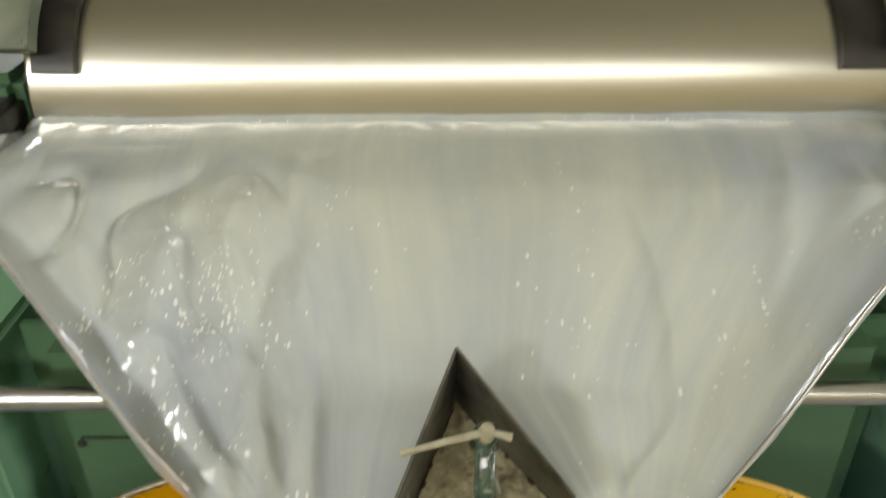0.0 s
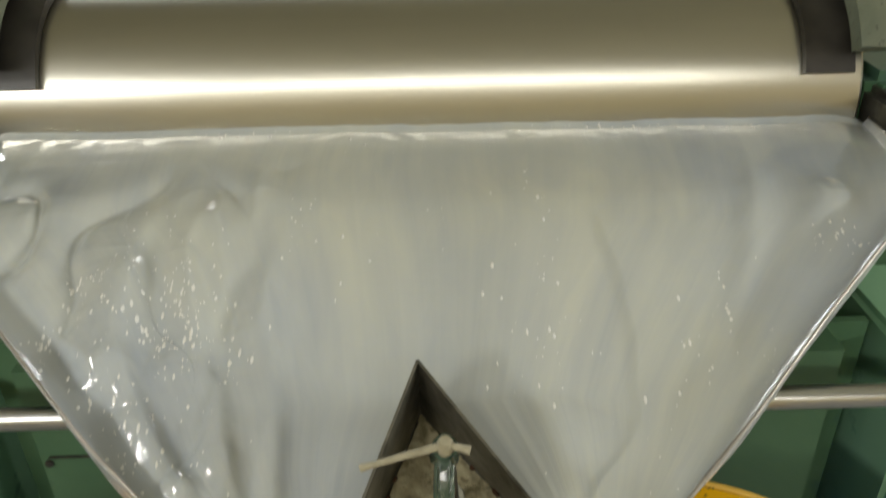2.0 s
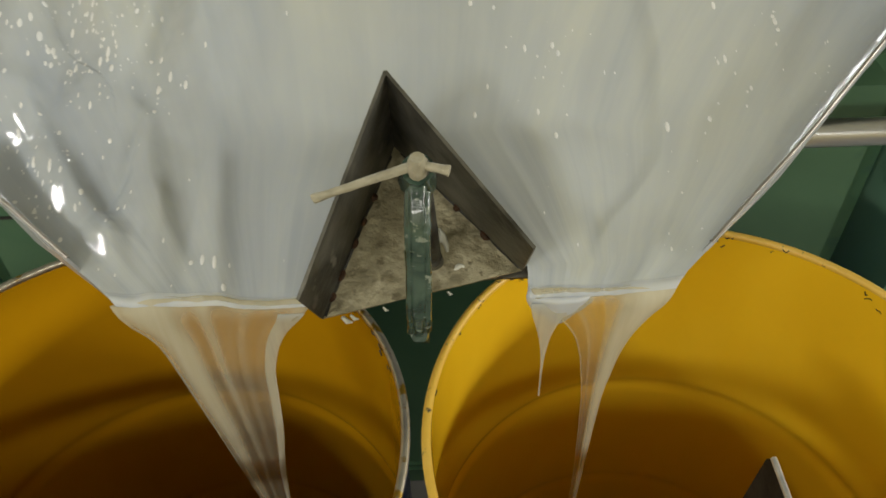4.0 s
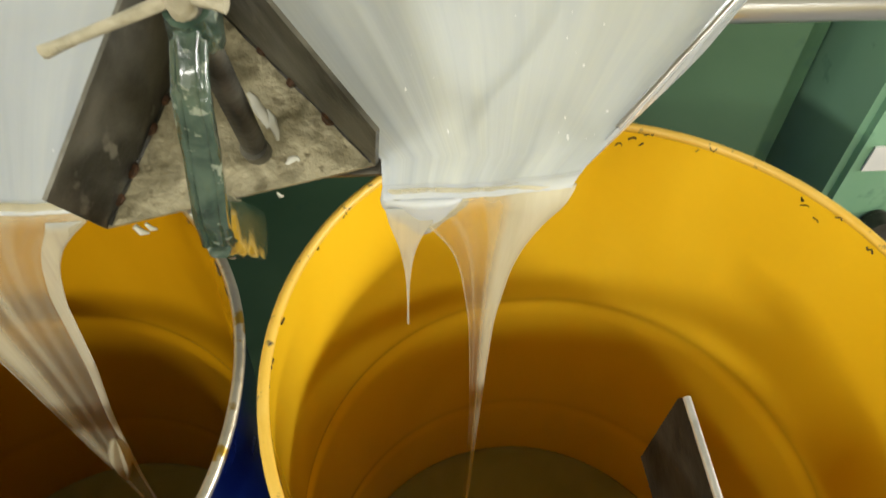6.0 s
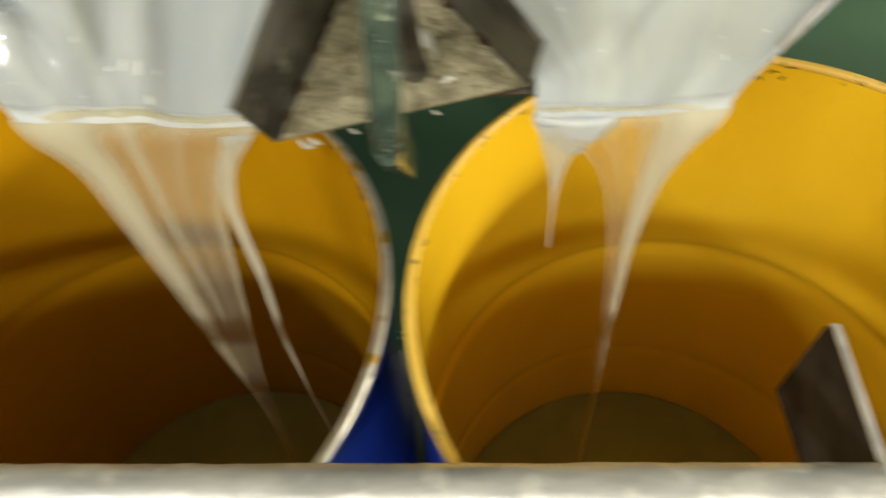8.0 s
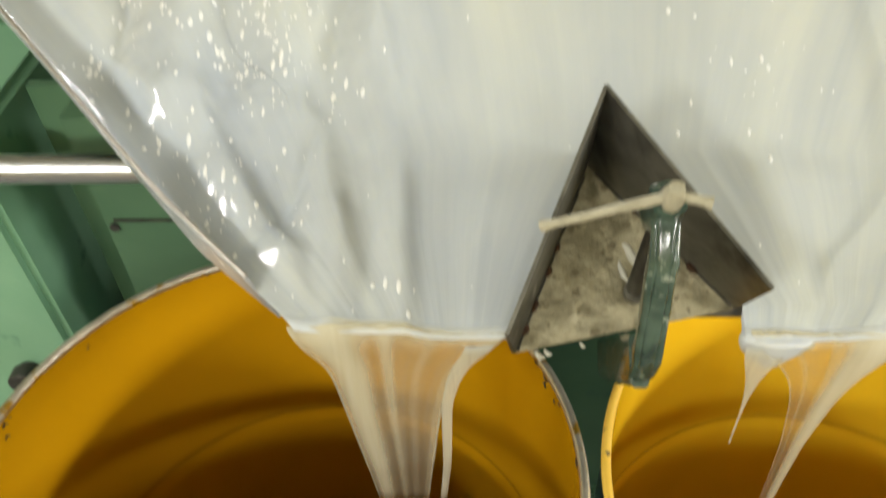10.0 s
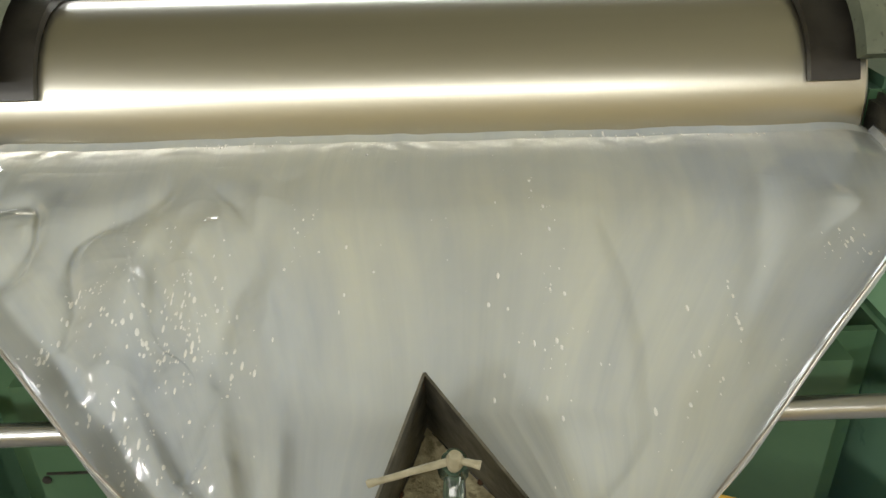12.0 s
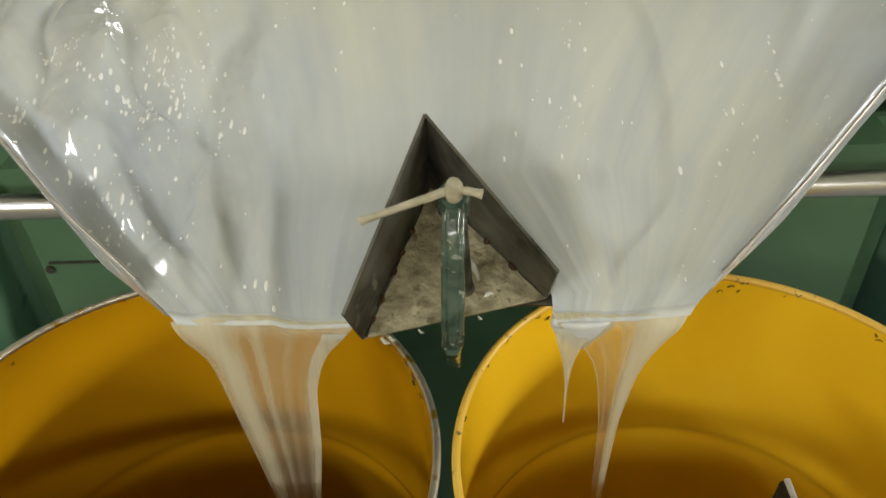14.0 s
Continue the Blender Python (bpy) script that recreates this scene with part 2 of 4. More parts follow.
M_CONCRETE = material("concrete_floor", (0.16, 0.15, 0.14), (0.26, 0.25, 0.23), 0.6, 0, 3, bump=0.3, bump_scale=40, rough2=0.8,
                      spots=(0.10, 0.095, 0.085), spot_scale=5, spot_cut=0.62)
M_WALL = material("hall_wall_paint", (0.72, 0.61, 0.34), (0.78, 0.67, 0.40), 0.75, 0, 1.5, bump=0.1, bump_scale=30)
M_CEIL = material("hall_ceiling_paint", (0.33, 0.32, 0.23), (0.40, 0.385, 0.28), 0.8, 0, 1.2, bump=0.1, bump_scale=30)
M_PLATE = material("oily_dark_plate", (0.020, 0.017, 0.012), (0.045, 0.038, 0.028), 0.55, 0, 20, bump=0.3, bump_scale=90, rough2=0.75)
M_PLATE.node_tree.nodes["Principled BSDF"].inputs["Specular IOR Level"].default_value = 0.12
M_BAG = material("yellow_paper", (0.62, 0.45, 0.12), (0.70, 0.53, 0.18), 0.6, 0, 12, bump=0.3, bump_scale=30)
M_GREY = material("grey_sheet_metal", (0.36, 0.37, 0.38), (0.45, 0.46, 0.46), 0.35, 0.2, 10, bump=0.1, bump_scale=50)
M_LABEL = material("white_label", (0.72, 0.74, 0.70), (0.80, 0.80, 0.76), 0.5, 0, 20, bump=0.02)
M_RED = material("red_paint", (0.30, 0.03, 0.02), (0.38, 0.05, 0.03), 0.35, 0, 10, bump=0.05)
M_BLUEBOX = material("blue_plastic", (0.05, 0.20, 0.50), (0.07, 0.25, 0.58), 0.35, 0, 10, bump=0.05)
M_DARK = material("dark_iron", (0.035, 0.035, 0.03), (0.08, 0.078, 0.065), 0.4, 0.5, 25, bump=0.3, bump_scale=90)


# ---- mesh helpers ----
def smooth(me, angle=35.0):
    me.polygons.foreach_set("use_smooth", [True] * len(me.polygons))
    me.set_sharp_from_angle(angle=radians(angle))


def mesh(name, verts, faces, angle=35.0):
    me = bpy.data.meshes.new(name)
    me.from_pydata([tuple(v) for v in verts], [], faces)
    me.validate()
    bm = bmesh.new()
    bm.from_mesh(me)
    bmesh.ops.recalc_face_normals(bm, faces=bm.faces)
    bm.to_mesh(me)
    bm.free()
    smooth(me, angle)
    return me


def part(name, me, mat, parent=None, label=""):
    ob = new(name, me)
    if not me.materials:
        me.materials.append(mat)
    if parent:
        ob.parent = parent
    if label:
        ob["label"] = label
    return ob


def thing(name, label, category, at=(0, 0, 0), group="", kind=""):
    ob = new(name)
    ob.empty_display_size = 0.05
    ob.location = at
    return tagged(ob, label, category, group, kind)


def bevelled(bm, width, segments=2):
    if width:
        bmesh.ops.bevel(bm, geom=bm.edges[:], offset=width, segments=segments, affect="EDGES", clamp_overlap=True)


def box(name, lo, hi, bevel=0.003, m=None):
    bm = bmesh.new()
    bmesh.ops.create_cube(bm, size=1)
    for v in bm.verts:
        v.co = Vector([lo[i] + (v.co[i] + 0.5) * (hi[i] - lo[i]) for i in range(3)])
    bevelled(bm, bevel)
    if m:
        bm.transform(m)
    me = bpy.data.meshes.new(name)
    bm.to_mesh(me)
    bm.free()
    smooth(me)
    return me


def prism(name, outline, thick, bevel=0.0):
    """A plate: the outline (points in space, in one plane) made thick along its normal, to both sides."""
    p = [Vector(q) for q in outline]
    nrm = (p[1] - p[0]).cross(p[2] - p[0]).normalized() * (thick / 2)
    bm = bmesh.new()
    a = [bm.verts.new(q + nrm) for q in p]
    b = [bm.verts.new(q - nrm) for q in p]
    bm.faces.new(a)
    bm.faces.new(b[::-1])
    for i in range(len(p)):
        j = (i + 1) % len(p)
        bm.faces.new((a[j], a[i], b[i], b[j]))
    bmesh.ops.recalc_face_normals(bm, faces=bm.faces)
    bevelled(bm, bevel, 1)
    me = bpy.data.meshes.new(name)
    bm.to_mesh(me)
    bm.free()
    smooth(me)
    return me


def lathe(name, profile, steps=96, closed=False, wobble=0.0):
    """A body of revolution round z from (radius, height) points."""
    verts, faces, k = [], [], len(profile)
    for i in range(steps):
        a = 2 * math.pi * i / steps
        for r, z in profile:
            rr = r + wobble * noise.noise((math.cos(a) * 2, math.sin(a) * 2, z * 4))
            verts.append((rr * math.cos(a), rr * math.sin(a), z))
    for i in range(steps):
        j = (i + 1) % steps
        for q in range(k if closed else k - 1):
            s = (q + 1) % k
            faces.append((i * k + q, j * k + q, j * k + s, i * k + s))
    return mesh(name, verts, faces, 40)


def tube(name, points, radius, sides=14, caps=True, rough=0.0, squash=None):
    """A round bar along points; radius is a number or one for each point. squash: (width, depth) factors."""
    p = [Vector(q) for q in points]
    rad = radius if isinstance(radius, (list, tuple)) else [radius] * len(p)
    verts, faces = [], []
    ref = Vector((0, 0, 1))
    d0 = (p[-1] - p[0]).normalized()
    if abs(d0.z) > 0.8:
        ref = Vector((0, 1, 0))
    for i, q in enumerate(p):
        d = (p[min(i + 1, len(p) - 1)] - p[max(i - 1, 0)]).normalized()
        u = d.cross(ref).normalized()
        w = u.cross(d)
        for s in range(sides):
            a = 2 * math.pi * s / sides
            r = rad[i] * (1 + rough * noise.noise((q.x * 60 + s, q.y * 60, q.z * 60)))
            su, sw = squash or (1, 1)
            verts.append(q + u * (r * su * math.cos(a)) + w * (r * sw * math.sin(a)))
    for i in range(len(p) - 1):
        for s in range(sides):
            t = (s + 1) % sides
            faces.append((i * sides + s, i * sides + t, (i + 1) * sides + t, (i + 1) * sides + s))
    if caps:
        faces.append(tuple(range(sides))[::-1])
        faces.append(tuple((len(p) - 1) * sides + s for s in range(sides)))
    return mesh(name, verts, faces, 50)


def bar(name, points, half_x, half_n, rough=0.0):
    """A bar with a rounded rectangular section along points in a plane of constant x."""
    p = [Vector(q) for q in points]
    verts, faces, sides = [], [], 16
    for i, q in enumerate(p):
        d = (p[min(i + 1, len(p) - 1)] - p[max(i - 1, 0)]).normalized()
        nrm = d.cross(Vector((1, 0, 0))).normalized()
        for s in range(sides):
            a = 2 * math.pi * (s + 0.5) / sides
            c, e = math.cos(a), math.sin(a)
            k = 1 + rough * noise.noise((q.x * 70 + c, q.y * 70 + e, q.z * 70))
            u = math.copysign(abs(c) ** 0.45, c) * half_x * k
            w = math.copysign(abs(e) ** 0.45, e) * half_n * k
            verts.append(q + Vector((u, 0, 0)) + nrm * w)
    for i in range(len(p) - 1):
        for s in range(sides):
            t = (s + 1) % sides
            faces.append((i * sides + s, i * sides + t, (i + 1) * sides + t, (i + 1) * sides + s))
    faces.append(tuple(range(sides))[::-1])
    faces.append(tuple((len(p) - 1) * sides + s for s in range(sides)))
    return mesh(name, verts, faces, 50)


def line(a, b, n):
    a, b = Vector(a), Vector(b)
    return [a.lerp(b, i / (n - 1)) for i in range(n)]


def ease(x, pts):
    """Smooth value at x between (x, value) knots."""
    if x <= pts[0][0]:
        return pts[0][1]
    for (x0, v0), (x1, v1) in zip(pts, pts[1:]):
        if x <= x1:
            return v0 + (v1 - v0) * (x - x0) / (x1 - x0)
    return pts[-1][1]


# ---- hall ----
def hall():
    def slab(name, lo, hi, mat, label):
        ob = part(name, box(name, lo, hi, 0), mat)
        tagged(ob, label, name.split("_")[0], kind="structure")
    slab("floor", (-6, -7, -0.2), (6, 7, 0), M_CONCRETE, "grey stained concrete workshop floor")
    slab("wall_south", (-6, -5.4, 0), (6, -5.2, 5.0), M_WALL, "beige painted workshop wall")
    slab("wall_north", (-6, 7, 0), (6, 7.2, 5.0), M_WALL, "beige painted workshop wall")
    slab("wall_west", (-6.2, -7, 0), (-6, 7, 5.0), M_WALL, "beige painted workshop wall")
    slab("wall_east", (6, -7, 0), (6.2, 7, 5.0), M_WALL, "beige painted workshop wall")
    slab("ceiling", (-6, -7, 5.0), (6, 7, 5.2), M_CEIL, "dull olive painted workshop ceiling")


hall()

# ---- the mill ----
ROLL_Y, ROLL_Z, ROLL_R = 0.765, RIM + 0.355, 0.185
X0, X1 = -0.68, 0.74


def shell(name, x0, x1, radius, a0, a1, thick, steps=28):
    """A curved cover round the roller between two angles above the front."""
    verts, faces = [], []
    for i in range(steps + 1):
        a = radians(a0 + (a1 - a0) * i / steps)
        for r in (radius, radius + thick):
            for x in (x0, x1):
                verts.append((x, ROLL_Y - r * math.cos(a), ROLL_Z + r * math.sin(a)))
    for i in range(steps):
        b, c = i * 4, i * 4 + 4
        faces += [(b, b + 1, c + 1, c), (b + 2, c + 2, c + 3, b + 3), (b, c, c + 2, b + 2), (b + 1, b + 3, c + 3, c + 1)]
    e = steps * 4
    faces += [(0, 2, 3, 1), (e, e + 1, e + 3, e + 2)]
    return mesh(name, verts, faces, 40)


def drum_roll(name, y, z, r):
    c = 0.006
    prof = [(0.0, X0), (r - c, X0), (r, X0 + c), (r, X1 - c), (r - c, X1), (0.0, X1)]
    me = lathe(name, prof, 160)
    me.transform(Matrix.Translation((0, y, z)) @ Matrix.Rotation(radians(90), 4, "Y"))
    return me


def mill():
    t = thing("three_roll_mill", "green painted three roll mill with polished steel rollers", "machine")
    part("front_roller", drum_roll("front_roller", ROLL_Y, ROLL_Z, ROLL_R), M_ROLL, t, "polished steel front roller")
    part("middle_roller", drum_roll("middle_roller", ROLL_Y + 0.355, ROLL_Z - 0.135, ROLL_R), M_ROLL, t, "polished steel roller behind the front one")
    for x0, x1, g0, g1 in ((-0.660, -0.592, -1.0, -0.640), (0.636, 0.716, 0.700, 1.0)):
        part("seal_plate", shell("seal_plate", x0, x1, ROLL_R + 0.002, 22, 112, 0.014), M_BLACK, t, "black rubber end seal")
        part("roller_guard", shell("roller_guard", g0, g1, ROLL_R + 0.034, 30, 118, 0.030), M_GUARD, t, "grey-green painted guard with paste spatter")
    for x0, x1 in ((-1.02, -0.70), (0.76, 1.06)):
        part("side_frame", box("side_frame", (x0, 0.60, 0.0), (x1, 1.6, RIM + 0.42), 0.02), M_GREEN, t, "green painted cast side frame")
    for x0, x1 in ((X0 - 0.022, X0), (X1, X1 + 0.022)):
        me = lathe("journal", [(0, x0), (0.14, x0), (0.14, x1), (0, x1)], 48)
        me.transform(Matrix.Translation((0, ROLL_Y, ROLL_Z)) @ Matrix.Rotation(radians(90), 4, "Y"))
        part("journal", me, M_BLACK, t)
    # body below the apron: an upper panel set back, a lower one forward
    part("upper_panel", box("upper_panel", (-0.69, 0.74, RIM + 0.0751), (0.735, 0.76, RIM + 0.165), 0.006), M_GREEN, t)
    pan = box("lower_panel", (-0.690, 0.315, 0.06), (0.735, 0.405, RIM + 0.075), 0)
    bm = bmesh.new()
    bm.from_mesh(pan)
    edges = [e for e in bm.edges if abs(e.verts[0].co.z - e.verts[1].co.z) > 0.3 and e.verts[0].co.y < 0.4]
    bmesh.ops.bevel(bm, geom=edges, offset=0.075, segments=8, affect="EDGES")
    bm.to_mesh(pan)
    bm.free()
    smooth(pan, 30)
    part("lower_panel", pan, M_GREEN, t, "green painted rounded front panel")
    part("back_panel", box("back_panel", (-0.80, 0.765, 0.06), (0.84, 0.78, RIM + 0.165), 0), M_GREEN, t)
    part("rear_deck", box("rear_deck", (-0.95, 1.33, 0.0), (1.0, 1.95, RIM + 0.2), 0.02), M_GREEN, t)
    part("plinth", box("plinth", (-0.8, 0.30, 0.0), (0.84, 1.6, 0.06), 0.008), M_GREEN, t)
    # pressed line and bolt hole on the lower panel
    part("bolt", tube("bolt", line((-0.603, 0.320, RIM - 0.111), (-0.603, 0.311, RIM - 0.111), 2), 0.007), M_DARK, t)
    part("seam", box("seam", (-0.60, 0.311, RIM - 0.099), (-0.42, 0.316, RIM - 0.096), 0), M_DARK, t)
    # frame columns beside the panel, each with a round knob
    for x0, x1, kx, kz in ((-1.0, -0.725, -0.815, -0.385), (0.768, 1.04, 0.862, -0.33)):
        part("column", box("column", (x0, 0.27, 0.0), (x1, 0.60, RIM + 0.06), 0.012), M_GREENL, t, "pale green painted frame column")
        knob = tube("knob", [(kx, 0.268, RIM + kz), (kx, 0.262, RIM + kz), (kx, 0.258, RIM + kz), (kx, 0.236, RIM + kz), (kx, 0.232, RIM + kz)], [0.020, 0.020, 0.026, 0.026, 0.020], 20)
        part("knob", knob, M_DARK, t, "dark steel knob")
    part("label_plate", box("label_plate", (0.795, 0.266, RIM - 0.225), (0.86, 0.269, RIM - 0.18), 0), M_LABEL, t, "small white label plate")
    # scraper holders beside the roller
    part("scraper_holder", box("scraper_holder", (-0.80, 0.50, RIM + 0.26), (-0.705, 0.66, RIM + 0.385), 0.012), M_DARK, t, "dark scraper holder")
    part("scraper_holder", box("scraper_holder", (0.762, 0.50, RIM + 0.26), (0.86, 0.66, RIM + 0.395), 0.012), M_DIRTY, t, "stained steel scraper holder")
    part("cross_bar", tube("cross_bar", line((-0.98, 0.165, RIM + 0.114), (0.98, 0.165, RIM + 0.114), 24), 0.0165, 24), M_BRIGHT, t, "bright steel cross bar")


mill()

# ---- apron tray ----
ZA = [(-0.190, 0.0868), (0.27, 0.304), (0.42, 0.328), (0.75, 0.330)]
LEFT = [(-0.105, -0.228), (-0.085, -0.250), (-0.017, -0.346), (0.166, -0.532), (0.29, -0.665), (0.60, -0.725)]
RIGHT = [(-0.105, 0.250), (-0.085, 0.268), (0.006, 0.385), (0.113, 0.497), (0.209, 0.605), (0.29, 0.690), (0.60, 0.765)]
WALL_L = [(-0.090, 0.040), (-0.017, 0.066), (0.166, 0.060), (0.30, 0.05), (0.60, 0.02)]
WALL_R = [(-0.090, 0.030), (0.008, 0.060), (0.209, 0.060), (0.30, 0.05), (0.60, 0.02)]


def tray_z(y):
    return RIM + sum(ease(y + d * 0.016, ZA) for d in range(-5, 6)) / 11


def strip(name, rows, thick):
    """A sheet between two edges: rows of (point, point), made thick downwards or sideways along its normals."""
    verts = [q for r in rows for q in r]
    faces = [(2 * i, 2 * i + 1, 2 * i + 3, 2 * i + 2) for i in range(len(rows) - 1)]
    bm = bmesh.new()
    vs = [bm.verts.new(v) for v in verts]
    for f in faces:
        bm.faces.new([vs[i] for i in f])
    bmesh.ops.recalc_face_normals(bm, faces=bm.faces)
    bmesh.ops.solidify(bm, geom=bm.faces[:], thickness=thick)
    bmesh.ops.recalc_face_normals(bm, faces=bm.faces)
    me = bpy.data.meshes.new(name)
    bm.to_mesh(me)
    bm.free()
    smooth(me)
    return me


def apron():
    t = thing("apron_tray", "stainless steel apron tray coated with white paste below the roller", "tray")
    ys = [-0.070 + i * (0.585 + 0.070) / 40 for i in range(41)]
    part("tray_plate", strip("tray_plate", [((ease(y, LEFT) + 0.02, y, tray_z(y)), (ease(y, RIGHT) - 0.02, y, tray_z(y))) for y in ys], 0.004), M_STEEL, t)
    for side, wall, s in ((LEFT, WALL_L, -1), (RIGHT, WALL_R, 1)):
        rows = []
        for y in ys:
            x, z, h = ease(y, side), tray_z(y), ease(y, wall)
            rows.append(((x - s * 0.02, y, z), (x, y, z + h)))
        part("side_wall", strip("side_wall", rows, 0.003), M_SMEAR, t, "thin upright steel side wall")
        top = [Vector(r[1]) for r in rows]
        part("rolled_edge", tube("rolled_edge", top, 0.0022, 8), M_STEEL, t)


apron()

# ---- divider wedge ----
APEX = Vector((0.009, 0.051, 0))
FL, FR = Vector((-0.058, -0.102, 0)), Vector((0.123, -0.068, 0))


def wedge_floor(p, lift=0.006):
    y = p[1]
    return (p[0], y, RIM + 0.134 + 0.4723 * (y + 0.090) + lift)


def divider():
    t = thing("flow_divider", "welded sheet steel wedge that parts the paste, crusted and rusty", "divider")
    a, l, r = (wedge_floor(APEX), wedge_floor(FL), wedge_floor(FR))
    part("floor_plate", prism("floor_plate", (a, l, r), 0.003), M_CRUST, t, "steel plate with dried beige paste crust")
    tip = (0.009, 0.005, RIM + 0.317)
    tl, tr = (-0.066, -0.140, RIM + 0.203), (0.124, -0.113, RIM + 0.223)
    part("left_wall", prism("left_wall", (a, l, tl, tip), 0.003), M_DIRTY, t, "dark stained steel wall")
    part("right_wall", prism("right_wall", (a, r, tr, tip), 0.003), M_DIRTY, t, "dark stained steel wall")
    rng = random.Random(4)
    for end in (l, r):
        for i in range(5 if end is l else 3):
            f = 0.32 + (0.135 if end is l else 0.2) * i + rng.uniform(-0.02, 0.02)
            p, q = Vector(a).lerp(Vector(end), f), Vector(a).lerp(Vector(end), f + rng.uniform(0.04, 0.07))
            up = Vector((0.003 if end is l else -0.003, -0.002, 0.004))
            part("weld_bead", tube("weld_bead", line(p + up, q + up, 7), [0.001, 0.0026, 0.0032, 0.0030, 0.0033, 0.0024, 0.001], 8, rough=0.9), M_RUST, t, "rusty weld bead")
        p, q = Vector(a).lerp(Vector(end), 0.08), Vector(a).lerp(Vector(end), 0.99)
        up = Vector((0.0022 if end is l else -0.0022, -0.001, 0.0025))
        part("weld_seam", tube("weld_seam", line(p + up, q + up, 40), 0.0014, 7, rough=1.2), M_DARK, t, "dark uneven weld seam")
    # curls and smears of fresh paste on the plate, and crumbs under its front edge
    for x, y, turn, size, fat in ((0.050, -0.044, 1.9, 0.030, 0.0046), (0.056, -0.052, 1.5, 0.024, 0.0036), (0.047, -0.062, 2.6, 0.012, 0.0030), (0.060, -0.066, 0.3, 0.012, 0.0026), (0.038, -0.050, 1.7, 0.020, 0.0028)):
        pts, ang, px, py = [], turn, x, y
        for i in range(16):
            ang += 0.5 * noise.noise((x * 300, i * 0.35, fat * 900))
            px, py = px + size / 16 * math.cos(ang), py + size / 16 * math.sin(ang)
            pts.append((px, py, wedge_floor((px, py))[2] + fat * 0.35))
        part("paste_smear", tube("paste_smear", pts, [fat * (0.3 + 0.7 * math.sin(math.pi * (i + 0.5) / 16)) for i in range(16)], 10, rough=0.5), M_ROPE, t, "smear of fresh white paste")
    for f, size in ((0.10, 0.005), (0.14, 0.004), (0.30, 0.003), (0.62, 0.0025)):
        p = Vector(l).lerp(Vector(r), f) + Vector((0, -0.002, -0.002))
        part("paste_crumb", tube("paste_crumb", [p, p + Vector((size * 0.7, -0.001, -size)), p + Vector((size * 1.6, 0, -size * 1.5))], [size * 0.35, size * 0.55, size * 0.2], 8, rough=0.4), M_ROPE, t, "crumb of white paste")


divider()


# ---- screw clamp ----
def clamp():
    t = thing("screw_clamp", "green painted iron screw clamp smeared with paste on the divider", "clamp")
    x = 0.030
    spine = [(x + 0.004, -0.098, RIM + 0.292), (x + 0.003, -0.120, RIM + 0.300), (x + 0.002, -0.136, RIM + 0.282), (x + 0.001, -0.146, RIM + 0.235),
             (x, -0.154, RIM + 0.205), (x - 0.001, -0.149, RIM + 0.182), (x - 0.001, -0.136, RIM + 0.166)]
    pts = []
    for i in range(len(spine) - 1):
        pts += line(spine[i], spine[i + 1], 5)[:-1]
    pts.append(Vector(spine[-1]))
    part("frame", bar("frame", pts, 0.0068, 0.0135, 0.10), M_CLAMP, t)
    part("jaw", bar("jaw", line((x - 0.001, -0.150, RIM + 0.187), (x - 0.001, -0.056, RIM + 0.068), 14), 0.0078, 0.0190, 0.14), M_CLAMP, t, "broad lower jaw")
    for dx in (-0.0066, 0.0066):
        part("frame_rib", tube("frame_rib", [p + Vector((dx, -0.0105, 0)) for p in pts[3:23]], 0.0030, 8, rough=0.3), M_CLAMP, t)
    part("nut", tube("nut", [(x + 0.004, -0.122, RIM + 0.316), (x + 0.004, -0.112, RIM + 0.298), (x + 0.004, -0.102, RIM + 0.280)], [0.012, 0.015, 0.011], 12, rough=0.15), M_CLAMP, t)
    part("screw", tube("screw", [Vector((x + 0.004, -0.126, RIM + 0.324)).lerp(Vector((x + 0.012, -0.058, RIM + 0.158)), i / 60) for i in range(61)],
                       [0.0074 + 0.0010 * (i % 2) for i in range(61)], 12), M_DIRTY, t, "stained threaded screw")
    part("pressure_pad", tube("pressure_pad", [(x + 0.011, -0.064, RIM + 0.168), (x + 0.013, -0.055, RIM + 0.152)], 0.0095, 16), M_DIRTY, t)
    head = (x + 0.004, -0.130, RIM + 0.326)
    part("screw_head", tube("screw_head", [(head[0], head[1] - 0.002, head[2] + 0.008), head, (head[0], head[1] + 0.003, head[2] - 0.010)], [0.005, 0.0075, 0.0065], 12, rough=0.2), M_HANDLE, t)
    a, b = Vector((-0.044, -0.114, RIM + 0.285)), Vector((0.056, -0.136, RIM + 0.324))
    mid = Vector(head)
    hp = line(a, mid, 9) + line(mid, b, 5)[1:]
    part("handle", tube("handle", hp, [0.0034 if 0 < i < len(hp) - 1 else 0.0042 for i in range(len(hp))], 10, rough=0.25), M_HANDLE, t, "bent handle bar crusted with dried paste")


clamp()


